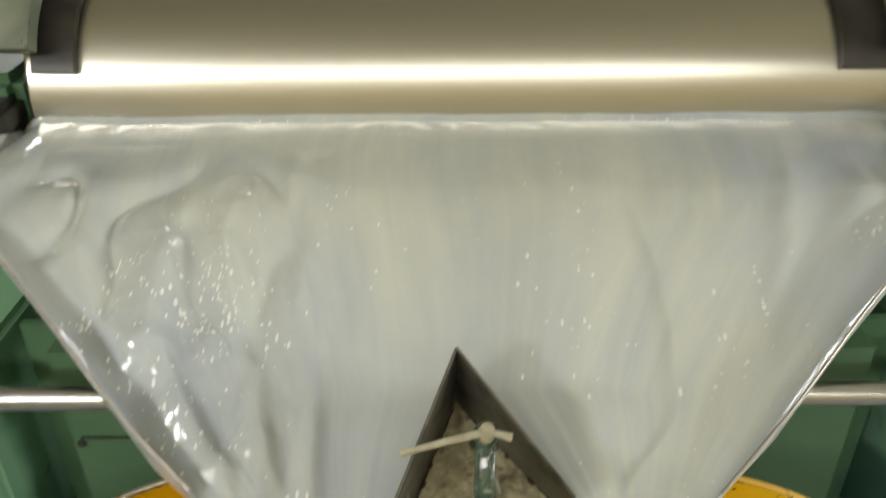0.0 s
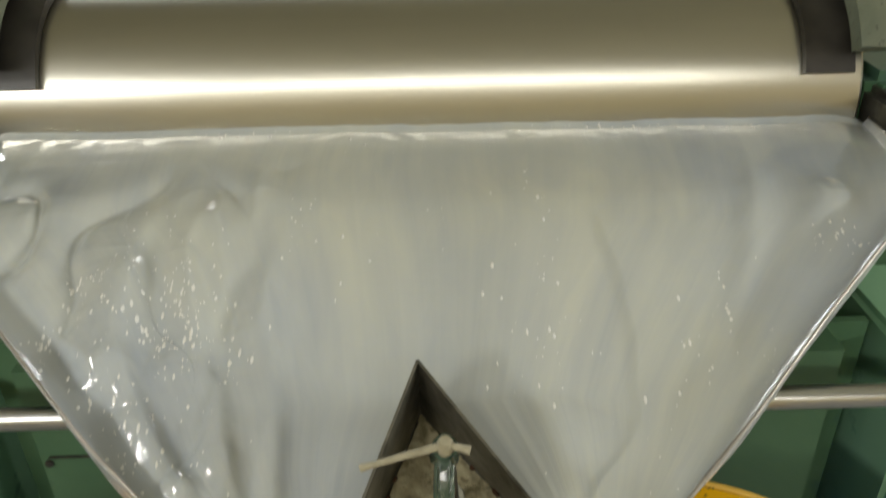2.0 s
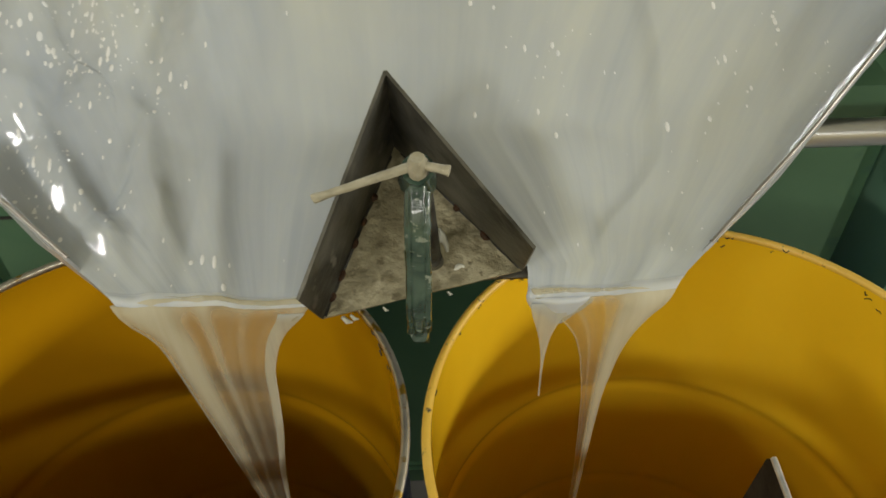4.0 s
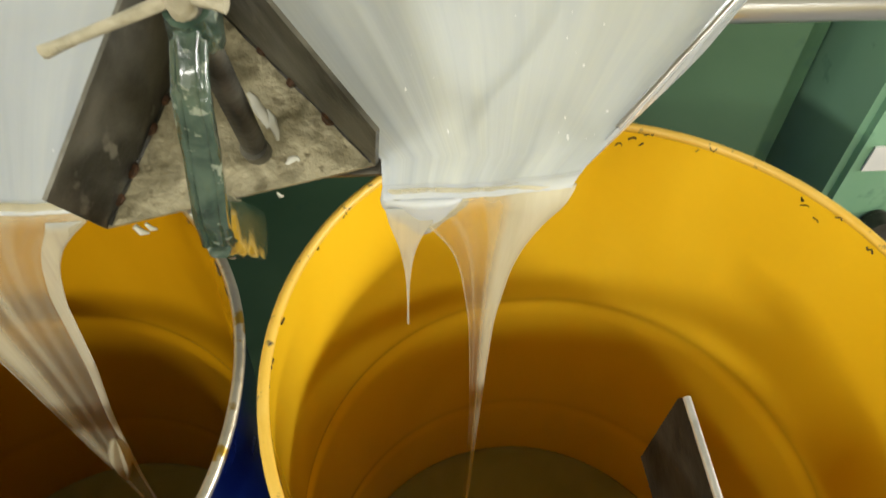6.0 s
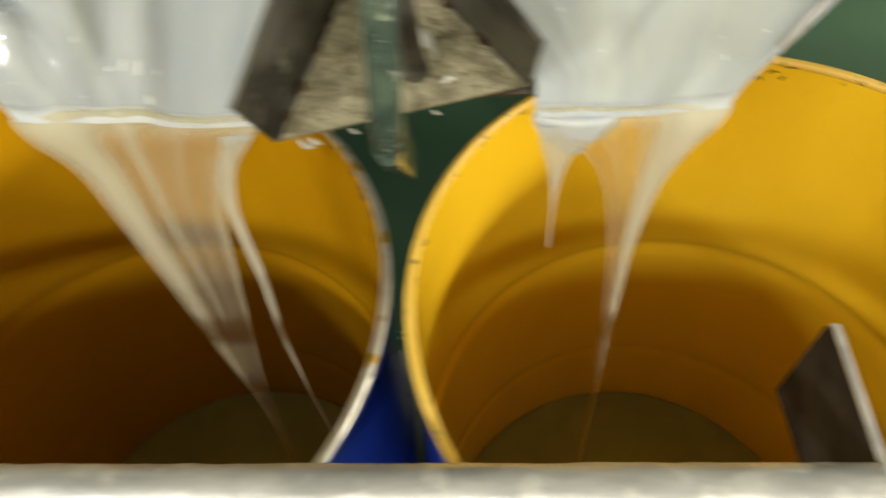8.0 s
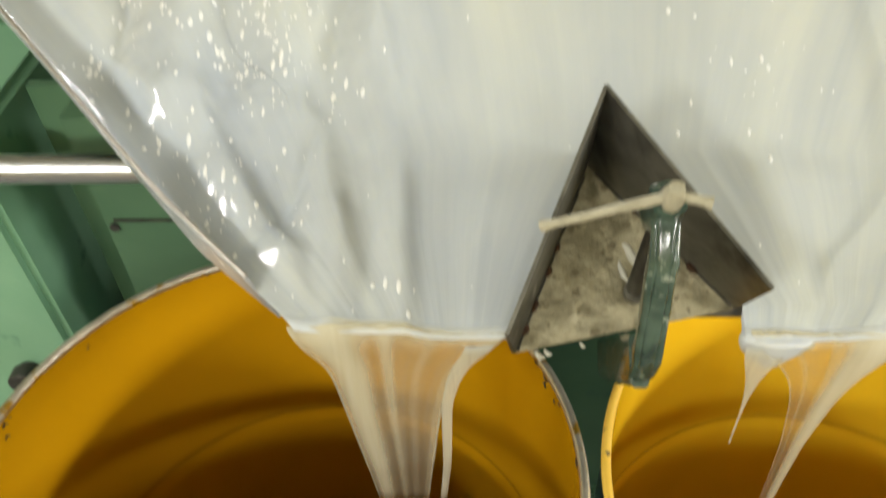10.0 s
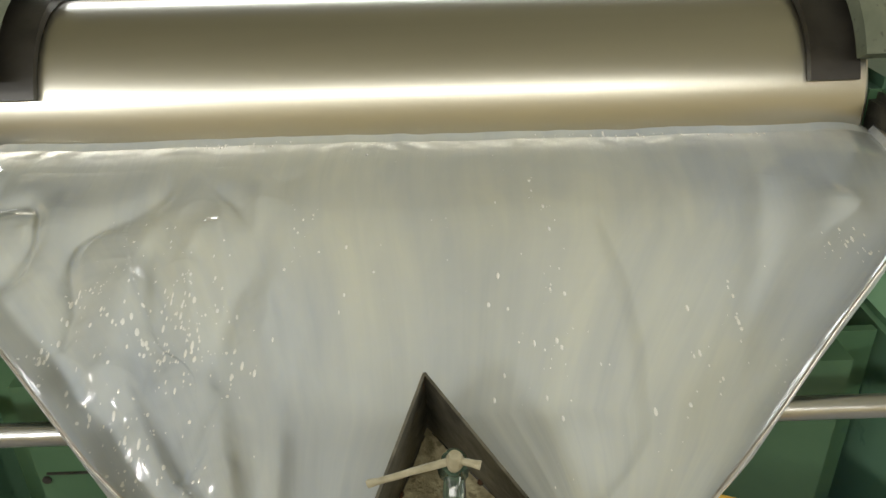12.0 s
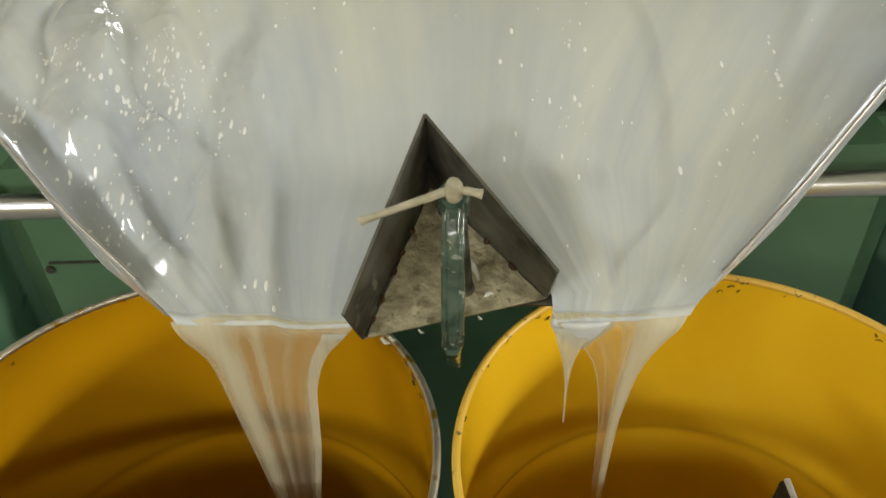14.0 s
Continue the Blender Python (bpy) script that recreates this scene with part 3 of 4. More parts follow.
# ---- drums ----
def drum(x, y, rim_mat, lacquer, label):
    t = thing("steel_drum", label, "drum", (x, y, 0), "open drums under the apron")
    r = 0.285

    def hoop(z):
        return sum(a * math.exp(-((z - h) / 0.013) ** 2) for h, a in ((0.29, 0.002), (0.56, 0.0045)))
    zs = [0.02 + i * (0.872 - 0.02) / 240 for i in range(241)]
    outer = [(0.0, 0.012), (r - 0.004, 0.012), (r + 0.003, 0.0), (r + 0.004, 0.016)] + [(r + hoop(z), z) for z in zs]
    part("body", lathe("body", outer, 128), M_BLUE, t, "blue painted steel outside")
    inner = [(r - 0.002 + hoop(z), z) for z in reversed(zs)] + [(r - 0.012, 0.016), (0.0, 0.016)]
    part("lining", lathe("lining", inner, 128), lacquer, t, "glossy lacquered inside")
    ring = [(r + 0.0012 + 0.0046 * math.cos(a), RIM - 0.0048 + 0.0048 * math.sin(a)) for a in [2 * math.pi * i / 14 for i in range(14)]]
    part("rim", lathe("rim", ring, 128, closed=True, wobble=0.0012), rim_mat, t, "worn rolled rim")
    rng = random.Random(int(x * 1000))
    for i in range(60):
        a = rng.uniform(0, 2 * math.pi)
        z = RIM - 0.005 - 0.022 * rng.random() ** 2
        da = rng.uniform(0.008, 0.03)
        q = [((r - 0.0035) * math.cos(a + da * k / 3), (r - 0.0035) * math.sin(a + da * k / 3), z + rng.uniform(-0.003, 0.003)) for k in range(4)]
        part("scuff", tube("scuff", q, rng.uniform(0.0004, 0.0010), 5), M_DARK, t, "dark scuff in the lacquer")
    return t


drum(-0.277, -0.134, M_RIMS, M_YELLOW_SHADED, "open steel drum, yellow inside darkened for shade, blue outside, with bare metal rim")
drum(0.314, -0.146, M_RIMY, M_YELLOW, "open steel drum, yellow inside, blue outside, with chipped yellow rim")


def pool(x, y, lx, ly):
    verts, faces = [(0, 0, 0)], []
    n, k = 72, 22
    for j in range(1, k + 1):
        for i in range(n):
            a, r = 2 * math.pi * i / n, 0.2815 * j / k
            px, py = r * math.cos(a), r * math.sin(a)
            d = math.hypot(px - lx, py - ly)
            z = 0.016 * math.exp(-(d / 0.05) ** 2) + 0.003 * math.cos(d * 130) * math.exp(-d / 0.07) + 0.004 * noise.noise((px * 9, py * 9, x))
            verts.append((px, py, z))
    for i in range(n):
        faces.append((0, 1 + i, 1 + (i + 1) % n))
    for j in range(1, k):
        for i in range(n):
            b, c = 1 + (j - 1) * n, 1 + j * n
            faces.append((b + i, c + i, c + (i + 1) % n, b + (i + 1) % n))
    ob = part("paste_pool", mesh("paste_pool", verts, faces, 80), M_SHADED_POOL)
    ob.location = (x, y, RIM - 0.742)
    tagged(ob, "pool of fresh paste settled in the bottom of the drum, coloured dark for shade", "paste", "paste pools in the drums")


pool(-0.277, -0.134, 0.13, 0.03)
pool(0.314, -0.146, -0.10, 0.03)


# ---- bar and plate lying across the drums ----
def scraper_bar():
    t = thing("drum_bar", "galvanised pipe with an upright steel plate lying across the drums", "bar")
    pts = line((-0.62, -0.303, RIM + 0.0185), (0.338, -0.316, RIM + 0.0185), 90)
    part("pipe", tube("pipe", pts, 0.0185, 20, rough=0.06), M_GALV, t, "wet galvanised pipe")
    plate = [(0.342, -0.196, RIM + 0.026), (0.342, -0.190, RIM + 0.016), (0.342, -0.183, RIM - 0.100), (0.342, -0.250, RIM - 0.094), (0.342, -0.345, RIM - 0.09), (0.342, -0.42, RIM + 0.005), (0.342, -0.42, RIM + 0.026)]
    part("end_plate", prism("end_plate", plate, 0.006, 0.0012), M_PLATE, t, "dark steel plate with a bright edge")
    part("plate_edge", tube("plate_edge", line((0.342, -0.196, RIM + 0.0265), (0.342, -0.42, RIM + 0.0265), 8), 0.0032, 8), M_GALV, t)


scraper_bar()

# ---- things glimpsed behind the roller ----
def behind():
    z = RIM + 0.2
    t = thing("metal_box", "grey sheet metal box standing behind the rollers", "box")
    part("body", box("body", (-0.66, 1.40, z), (-0.36, 1.6, z + 0.36), 0.006), M_GREY, t)
    part("lid", box("lid", (-0.665, 1.395, z + 0.36), (-0.355, 1.605, z + 0.385), 0.004), M_GREY, t)
    for name, lo, hi, mat, label, cat in (
            ("paper_sack", (-0.77, 1.42, z), (-0.70, 1.60, z + 0.40), M_BAG, "yellow paper sack standing behind the roller", "sack"),
            ("red_can", (-0.695, 1.45, z), (-0.67, 1.5, z + 0.36), M_RED, "narrow red can behind the roller", "can"),
            ("blue_box", (-0.33, 1.42, z), (-0.26, 1.55, z + 0.36), M_BLUEBOX, "bright blue plastic box behind the roller", "box"),
            ("tool_box", (-0.25, 1.46, z), (-0.075, 1.60, z + 0.37), M_BLACK, "black tool box standing behind the rollers", "box"),
            ("white_sheet", (-0.06, 1.50, z), (0.60, 1.53, z + 0.42), M_LABEL, "white board leaning behind the rollers", "board")):
        tagged(part(name, box(name, lo, hi, 0.008), mat), label, cat)


behind()


# ---- the flowing paste ----
def divide(y):
    """Where the divider parts the flow: the x of the left and of the right share's inner edge."""
    if y > 0.051:
        return 0.009, 0.009
    return 0.009 - 0.067 * (0.051 - y) / 0.153, min(0.126, 0.009 + 0.114 * (0.051 - y) / 0.119)


def flow_across(x, y):
    """A coordinate across the flow: constant along the lines in which the paste runs to its two outlets."""
    wl, wr = divide(y)
    if x < 0.5 * (wl + wr):
        g = (x - wl) / (wl - ease(y, LEFT))
    else:
        g = (x - wr) / (ease(y, RIGHT) - wr)
    return 1.5 * g + 0.05 * noise.noise((x * 3.5, y * 3, 2.2)) + 0.012 * noise.noise((x * 9, y * 6, 6.2))


def fold(d, rise, drop):
    """A rounded rope of paste: a slow rise on one side, a steep drop on the other."""
    return math.exp(-(d / (rise if d < 0 else drop)) ** 2)


# folds of the paste: (y, x) knots, height, width of the rounded side, width of the steep side
FOLDS = [
    ([(-0.12, -0.147), (-0.02, -0.152), (0.065, -0.158), (0.125, -0.167), (0.19, -0.183)], 0.010, 0.026, 0.007),
    ([(-0.12, -0.182), (-0.04, -0.192), (0.005, -0.212), (0.05, -0.222), (0.12, -0.254), (0.206, -0.282), (0.254, -0.294)], 0.012, 0.034, 0.008),
    ([(-0.04, -0.24), (0.02, -0.298), (0.093, -0.340), (0.15, -0.352)], 0.013, 0.034, 0.008),
    ([(0.10, -0.335), (0.134, -0.337), (0.184, -0.349), (0.26, -0.36)], 0.012, 0.040, 0.008),
    ([(0.094, -0.372), (0.144, -0.429), (0.218, -0.472), (0.33, -0.514)], 0.009, 0.016, 0.040),
    ([(0.15, -0.24), (0.19, -0.233), (0.262, -0.251), (0.323, -0.264)], 0.006, 0.022, 0.006),
    ([(0.14, -0.19), (0.188, -0.176), (0.277, -0.216), (0.387, -0.221)], 0.006, 0.026, 0.007),
    ([(-0.05, 0.19), (0.011, 0.26), (0.109, 0.273), (0.205, 0.270), (0.289, 0.255)], 0.004, 0.010, 0.030),
    ([(-0.03, 0.30), (0.072, 0.372), (0.257, 0.453), (0.415, 0.507)], 0.005, 0.020, 0.010),
    ([(0.20, 0.50), (0.27, 0.545), (0.34, 0.575)], 0.005, 0.024, 0.018),
]


def paste_z(x, y):
    """Height of the paste sheet above the tray."""
    h = ease(y, [(-0.09, 0.014), (0.0, 0.017), (0.15, 0.019), (0.34, 0.020), (0.45, 0.0205), (0.562, 0.0225), (0.588, 0.031)])
    h += 0.0016 * noise.noise((x * 34, y * 16, 1.1)) * max(0.0, min(1.0, (y - 0.53) / 0.02))
    g = flow_across(x, y)
    h += 0.0038 * noise.noise((g * 3.2, y * 2.2, 1.7)) + 0.0010 * noise.noise((g * 9, y * 3.0, 5.1)) + 0.00022 * noise.noise((g * 24, y * 3.0, 9.3))
    # lumps with creases between them on the left half
    w = max(0.0, min(1.0, (-0.11 - x) / 0.09)) * max(0.0, min(1.0, (0.48 - y) / 0.12)) * max(0.0, min(1.0, (x - ease(y, LEFT) - 0.015) / 0.07))
    wx, wy = x + 0.05 * noise.noise((x * 6, y * 6, 3.3)), y + 0.05 * noise.noise((x * 6, y * 6, 8.3))
    lump_h = math.tanh(2.8 * (0.003 + noise.noise((wx * 11, wy * 4.5, 4.4)) ** 2) ** 0.5)
    h += w * (0.016 * lump_h - 0.008)
    h += w * min(1.0, max(0.0, (0.30 - y) / 0.15)) * (0.0022 * noise.noise((x * 34, y * 26, 7.7)) + 0.0009 * noise.noise((x * 85, y * 70, 3.7)))
    # ropes and folds: each a line down the tray with a rounded side and a steep one
    for knots, amp, rise, drop in FOLDS:
        lo, hi = knots[0][0], knots[-1][0]
        if lo - 0.10 < y < hi + 0.10:
            d = x - sum(ease(y + e, knots) for e in (-0.02, -0.01, 0.0, 0.01, 0.02)) / 5 - 0.004 * noise.noise((y * 25, amp * 900, 0.0))
            if -0.12 < d < 0.12:
                fade = min(1.0, max(0.0, (y - lo + 0.05) / 0.05)) * min(1.0, max(0.0, (hi + 0.09 - y) / 0.10)) ** 1.5
                h += 1.4 * amp * fold(d, rise * 1.15, drop * 2.1) * fade * (0.75 + 0.45 * noise.noise((y * 12, amp * 500, 2.0)))
    # hanging loops higher up
    for cx, cy, size in ((-0.292, 0.335, 0.040), (-0.285, 0.245, 0.026), (-0.20, 0.33, 0.045), (-0.40, 0.26, 0.05)):
        d = math.hypot((x - cx) / 0.75, (y - cy) if y > cy else (y - cy) * 0.35)
        h += 0.0005 * math.exp(-((d - size) / 0.009) ** 2) * math.exp(-max(0.0, cy - y) / 0.08)
    h = 0.007 + 0.5 * ((h - 0.007) + math.hypot(h - 0.007, 0.004))
    # mounds beside the wedge and by the right wall
    h += 0.005 * math.exp(-((x - 0.165) / 0.035) ** 2 - ((y - 0.02) / 0.07) ** 2)
    h += 0.006 * math.exp(-((x - 0.590) / 0.03) ** 2 - ((y - 0.32) / 0.05) ** 2)
    return h


def paste_sheet():
    nu, nv = 300, 400
    over = [(-0.088 - 0.013 * math.sin(radians(a)), math.cos(radians(a)) - 1) for a in (0, 8, 16, 24, 32, 40, 46)]
    rows = [(0.588 - i * (0.588 + 0.088) / nv, None) for i in range(nv)] + over
    verts, faces, flow = [], [], []
    for left in (True, False):
        start = len(verts)
        for y, dz in rows:
            xl, xr = ease(y, LEFT) + 0.002, ease(y, RIGHT) - 0.002
            wl, wr = divide(y)
            a, b = (xl, wl) if left else (wr, xr)
            yy = max(y, -0.088)
            tz, hl, hr = tray_z(yy), ease(yy, WALL_L), ease(yy, WALL_R)
            for i in range(nu + 1):
                x = a + (b - a) * i / nu
                h = paste_z(x, yy)
                for e, wall in ((x - xl, hl), (xr - x, hr)):
                    k = math.exp(-(max(e, 0.0) / 0.026) ** 1.4)
                    h = h * (1 - 0.8 * k) + wall * 0.62 * k
                if yy > 0.40:
                    for e, deep in ((x - xl, 0.040), (xr - x, 0.010)):
                        h -= deep * max(0.0, 1 - e / 0.07) ** 2 * (yy - 0.40) / 0.18
                z, py = tz + h, y
                if y < -0.088:
                    py = -0.088 + (y + 0.088) * (1 + 0.05 * noise.noise((x * 130, 0.0, 3.0)) + 0.06 * noise.noise((x * 45, 0.0, 8.0)))
                if dz is not None:
                    z = tz + h + dz * (h - 0.001)
                verts.append((x, py, z))
                flow.append((flow_across(x, y), y))
        w = nu + 1
        for j in range(len(rows) - 1):
            for i in range(nu):
                p = start + j * w + i
                faces.append((p, p + w, p + w + 1, p + 1))
    v = np.array(verts)
    me = bpy.data.meshes.new("paste_sheet")
    me.from_pydata(v.tolist(), [], faces)
    layer = me.uv_layers.new(name="flow")
    index = np.zeros(len(me.loops), dtype=np.int32)
    me.loops.foreach_get("vertex_index", index)
    layer.data.foreach_set("uv", np.array(flow)[index].ravel())
    bm = bmesh.new()
    bm.from_mesh(me)
    bmesh.ops.remove_doubles(bm, verts=[k for k in bm.verts if abs(k.co.x - 0.009) < 0.001], dist=0.0001)
    bm.to_mesh(me)
    bm.free()
    smooth(me, 55)
    me.materials.append(M_PASTE)
    me.materials.append(M_SOFT)
    for poly in me.polygons:
        if poly.center.y < -0.0885:
            poly.material_index = 1
    ob = part("paste_sheet", me, M_PASTE)
    tagged(ob, "thick glossy off-white paste flowing down the apron tray", "paste")


paste_sheet()


def sheet_top(x, y):
    """Height of the paste's skin, away from the side walls."""
    h = paste_z(x, y)
    xl, xr = ease(y, LEFT) + 0.002, ease(y, RIGHT) - 0.002
    for e, wall in ((x - xl, ease(y, WALL_L)), (xr - x, ease(y, WALL_R))):
        k = math.exp(-(max(e, 0.0) / 0.026) ** 1.4)
        h = h * (1 - 0.8 * k) + wall * 0.62 * k
    return tray_z(y) + h


def bubbles():
    """Small air bubbles under the skin, whitened to stand for glints, gathered along the folds: centre, spread across
    and along the flow, count.
    """
    rng = random.Random(11)
    verts, faces, sides, rings = [], [], 10, 4
    clusters = ((-0.287, 0.163, 0.014, 0.030, 46), (-0.263, 0.120, 0.008, 0.022, 22), (-0.369, 0.176, 0.014, 0.040, 34), (-0.319, 0.160, 0.020, 0.030, 20),
                (-0.394, 0.221, 0.030, 0.030, 10), (-0.414, 0.167, 0.014, 0.030, 14), (-0.440, 0.120, 0.012, 0.020, 22), (-0.152, 0.326, 0.014, 0.035, 14),
                (-0.158, 0.240, 0.010, 0.030, 8), (-0.310, 0.085, 0.020, 0.030, 12), (-0.375, 0.050, 0.016, 0.030, 26), (-0.315, -0.002, 0.014, 0.028, 34),
                (-0.247, 0.010, 0.014, 0.030, 8), (-0.215, 0.095, 0.008, 0.018, 14), (-0.24, 0.155, 0.006, 0.03, 14), (-0.30, 0.25, 0.05, 0.04, 10),
                (0.172, 0.357, 0.008, 0.040, 14), (0.172, 0.205, 0.010, 0.030, 16), (0.177, 0.130, 0.020, 0.030, 14), (0.123, 0.151, 0.022, 0.020, 12),
                (0.556, 0.250, 0.020, 0.016, 34), (0.391, 0.153, 0.004, 0.050, 12), (0.431, 0.105, 0.016, 0.040, 16), (0.053, 0.275, 0.05, 0.04, 10),
                (0.135, 0.060, 0.030, 0.030, 14), (0.300, 0.030, 0.012, 0.022, 18), (0.335, 0.085, 0.014, 0.030, 12), (0.257, -0.010, 0.020, 0.020, 12),
                (0.265, -0.055, 0.022, 0.012, 22), (0.165, 0.000, 0.016, 0.030, 12), (-0.16, -0.065, 0.05, 0.010, 18),
                (-0.306, 0.560, 0.020, 0.004, 14), (-0.220, 0.560, 0.030, 0.004, 8), (0.263, 0.565, 0.030, 0.003, 22), (0.361, 0.563, 0.030, 0.003, 22), (0.532, 0.558, 0.030, 0.003, 26),
                (0.0, 0.52, 0.06, 0.02, 8), (-0.117, 0.50, 0.02, 0.02, 10), (0.10, 0.20, 0.25, 0.15, 18), (-0.30, 0.15, 0.10, 0.12, 40))
    for cx, cy, sx, sy, count in clusters:
        for i in range(int(count * (2.0 if cx < -0.2 else 1.3))):
            x, y = rng.gauss(cx, sx), rng.gauss(cy, sy)
            if not -0.084 < y < 0.575 or not ease(y, LEFT) + 0.02 < x < ease(y, RIGHT) - 0.02 or (y < 0.05 and -0.09 < x < 0.14):
                continue
            r = min(0.0024, 0.00085 * math.exp(rng.gauss(0.1, 0.55))) * (0.6 if x > 0.0 and y < 0.03 else 1.0)
            long = rng.uniform(1.0, 2.6)
            start = len(verts)
            for k in range(rings):
                a = math.pi / 2 * k / rings
                for q in range(sides):
                    u = 2 * math.pi * q / sides
                    px, py = x + r * math.cos(a) * math.cos(u), y + long * r * math.cos(a) * math.sin(u)
                    verts.append((px, py, sheet_top(px, py) - 0.0004 + 0.48 * r * math.sin(a)))
            verts.append((x, y, sheet_top(x, y) - 0.0004 + 0.48 * r))
            for k in range(rings - 1):
                for q in range(sides):
                    p = (q + 1) % sides
                    faces.append((start + k * sides + q, start + k * sides + p, start + (k + 1) * sides + p, start + (k + 1) * sides + q))
            for q in range(sides):
                faces.append((start + (rings - 1) * sides + q, start + (rings - 1) * sides + (q + 1) % sides, len(verts) - 1))
    me = bpy.data.meshes.new("paste_bubbles")
    me.from_pydata(verts, [], faces)
    smooth(me, 80)
    ob = part("paste_bubbles", me, M_BUBBLE_GLINT)
    tagged(ob, "small air bubbles on the flowing paste, whitened as glints", "bubbles", kind="stuff")


bubbles()


def stream(name, rows, mat, label, depth=0.35, y0=-0.0985, rough=0.0, seed=0):
    """A falling strand or film from (height, left, right) rows; lens-shaped across, hung from its first row."""
    pivot = Vector(((rows[0][1] + rows[0][2]) / 2, y0, RIM + rows[0][0]))
    n, sides = 70, 20
    z0, z1 = rows[0][0], rows[-1][0]
    verts, faces = [], []
    kl, kr = [(-z, l) for z, l, r in rows], [(-z, r) for z, l, r in rows]
    for j in range(n + 1):
        z = z0 + (z1 - z0) * (j / n) ** 1.6
        # mean of nearby values takes the corners off
        l = sum(ease(-z + d, kl) for d in (-0.012, -0.006, 0, 0.006, 0.012)) / 5
        r = sum(ease(-z + d, kr) for d in (-0.012, -0.006, 0, 0.006, 0.012)) / 5
        c, hw = (l + r) / 2, max((r - l) / 2, 0.0008)
        dep = min(hw * depth, 0.006) * min(1.0, 0.05 + (z0 - z) / 0.05)
        for s in range(sides):
            a = 2 * math.pi * s / sides
            wob = 1 + rough * noise.noise((s * 0.9, z * 12, seed))
            px = c + hw * math.cos(a)
            py = y0 + dep * wob * math.sin(a) + 0.012 * min(0.0, z - 0.1)
            verts.append(Vector((px, py, RIM + z)) - pivot)
    for j in range(n):
        for s in range(sides):
            t = (s + 1) % sides
            faces.append((j * sides + s, j * sides + t, (j + 1) * sides + t, (j + 1) * sides + s))
    faces += [tuple(range(sides)), tuple(n * sides + s for s in range(sides))]
    ob = part(name, mesh(name, verts, faces, 80), mat)
    ob.location = pivot
    tagged(ob, label, "paste stream", "paste streams")
    return ob, pivot


def curtain(name, rows, label, ropes, y0=-0.0985, seed=0, film=0.00022):
    """A falling sheet from (height, left, right) rows: thin film with thicker ropes in it, each (share across at the top, at the end, half width at the top, at the end, depth)."""
    pivot = Vector(((rows[0][1] + rows[0][2]) / 2, y0, RIM + rows[0][0]))
    n, m = 110, 64
    z0, z1 = rows[0][0], rows[-1][0]
    kl, kr = [(-z, l) for z, l, r in rows], [(-z, r) for z, l, r in rows]
    verts, faces, thick = [], [], []
    for side in (1, -1):
        for j in range(n + 1):
            z = z0 + (z1 - z0) * (j / n) ** 1.7
            l = sum(ease(-z + d, kl) for d in (-0.016, -0.008, 0, 0.008, 0.016)) / 5
            r = sum(ease(-z + d, kr) for d in (-0.016, -0.008, 0, 0.008, 0.016)) / 5
            f = min(1.0, (z0 - z) / 0.22) ** 0.6
            for i in range(m + 1):
                u = i / m
                x = l + (r - l) * u
                top = max(0.0, (z - 0.128) / 0.022)
                t = film + 0.00022 * max(0.0, noise.noise((u * 16, z * 3.0, seed))) + 0.00012 * noise.noise((u * 40, z * 5.0, seed + 3))
                for a, b, wa, wb, deep in ropes:
                    c, w = a + (b - a) * f, wa + (wb - wa) * f
                    w *= 1 + 0.18 * noise.noise((z * 9, a * 20, seed))
                    t += deep * math.exp(-(abs(u - c) / w) ** 2.6) * (1 - 0.45 * f)
                t = min(t, 0.5 * max(r - l, 0.002)) * (1 - 0.6 * min(1.0, (z0 - z) / 0.40))
                # the paste is still thick where it leaves the lip, and the edges are rounded beads
                k = min(1.0, max(0.0, 1 - (0.143 - z) / (0.014 + 0.007 * noise.noise((u * 6, seed, 1.0)))))
                t += 0.0009 * k * k
                t += 0.0011 * (math.exp(-(u / 0.02) ** 2) + math.exp(-((1 - u) / 0.02) ** 2))
                body = t * min(1.0, min(u, 1 - u) / 0.03) ** 0.5
                y = y0 - side * body * 0.5 + 0.012 * min(0.0, z - 0.1) + 0.0060 * top * top
                verts.append(Vector((x, y, RIM + z + top * (paste_z(x, -0.088) - 0.0145))) - pivot)
                thick.append(t)
    w, half = m + 1, (n + 1) * (m + 1)
    for j in range(n):
        for i in range(m):
            p = j * w + i
            faces.append((p, p + w, p + w + 1, p + 1))
            faces.append((half + p, half + p + 1, half + p + w + 1, half + p + w))
    me = bpy.data.meshes.new(name)
    me.from_pydata([tuple(v) for v in verts], [], faces)
    me.attributes.new("thickness", "FLOAT", "POINT").data.foreach_set("value", thick)
    smooth(me, 70)
    ob = part(name, me, M_CURTAIN)
    ob.location = pivot
    tagged(ob, label, "paste stream", "paste streams")
    return ob, pivot


R_FALL, P_RF = curtain("paste_curtain", [(0.150, 0.126, 0.2625), (0.1455, 0.127, 0.262), (0.139, 0.131, 0.256), (0.132, 0.143, 0.250), (0.104, 0.170, 0.233), (0.07, 0.182, 0.222), (0.0, 0.193, 0.214), (-0.07, 0.198, 0.2135), (-0.16, 0.203, 0.2135), (-0.30, 0.207, 0.214), (-0.75, 0.213, 0.218)],
                       "translucent curtain of paste with a thick white edge", ((0.84, 0.76, 0.13, 0.26, 0.0050), (0.55, 0.5, 0.03, 0.05, 0.0004), (0.30, 0.2, 0.03, 0.05, 0.0004)))
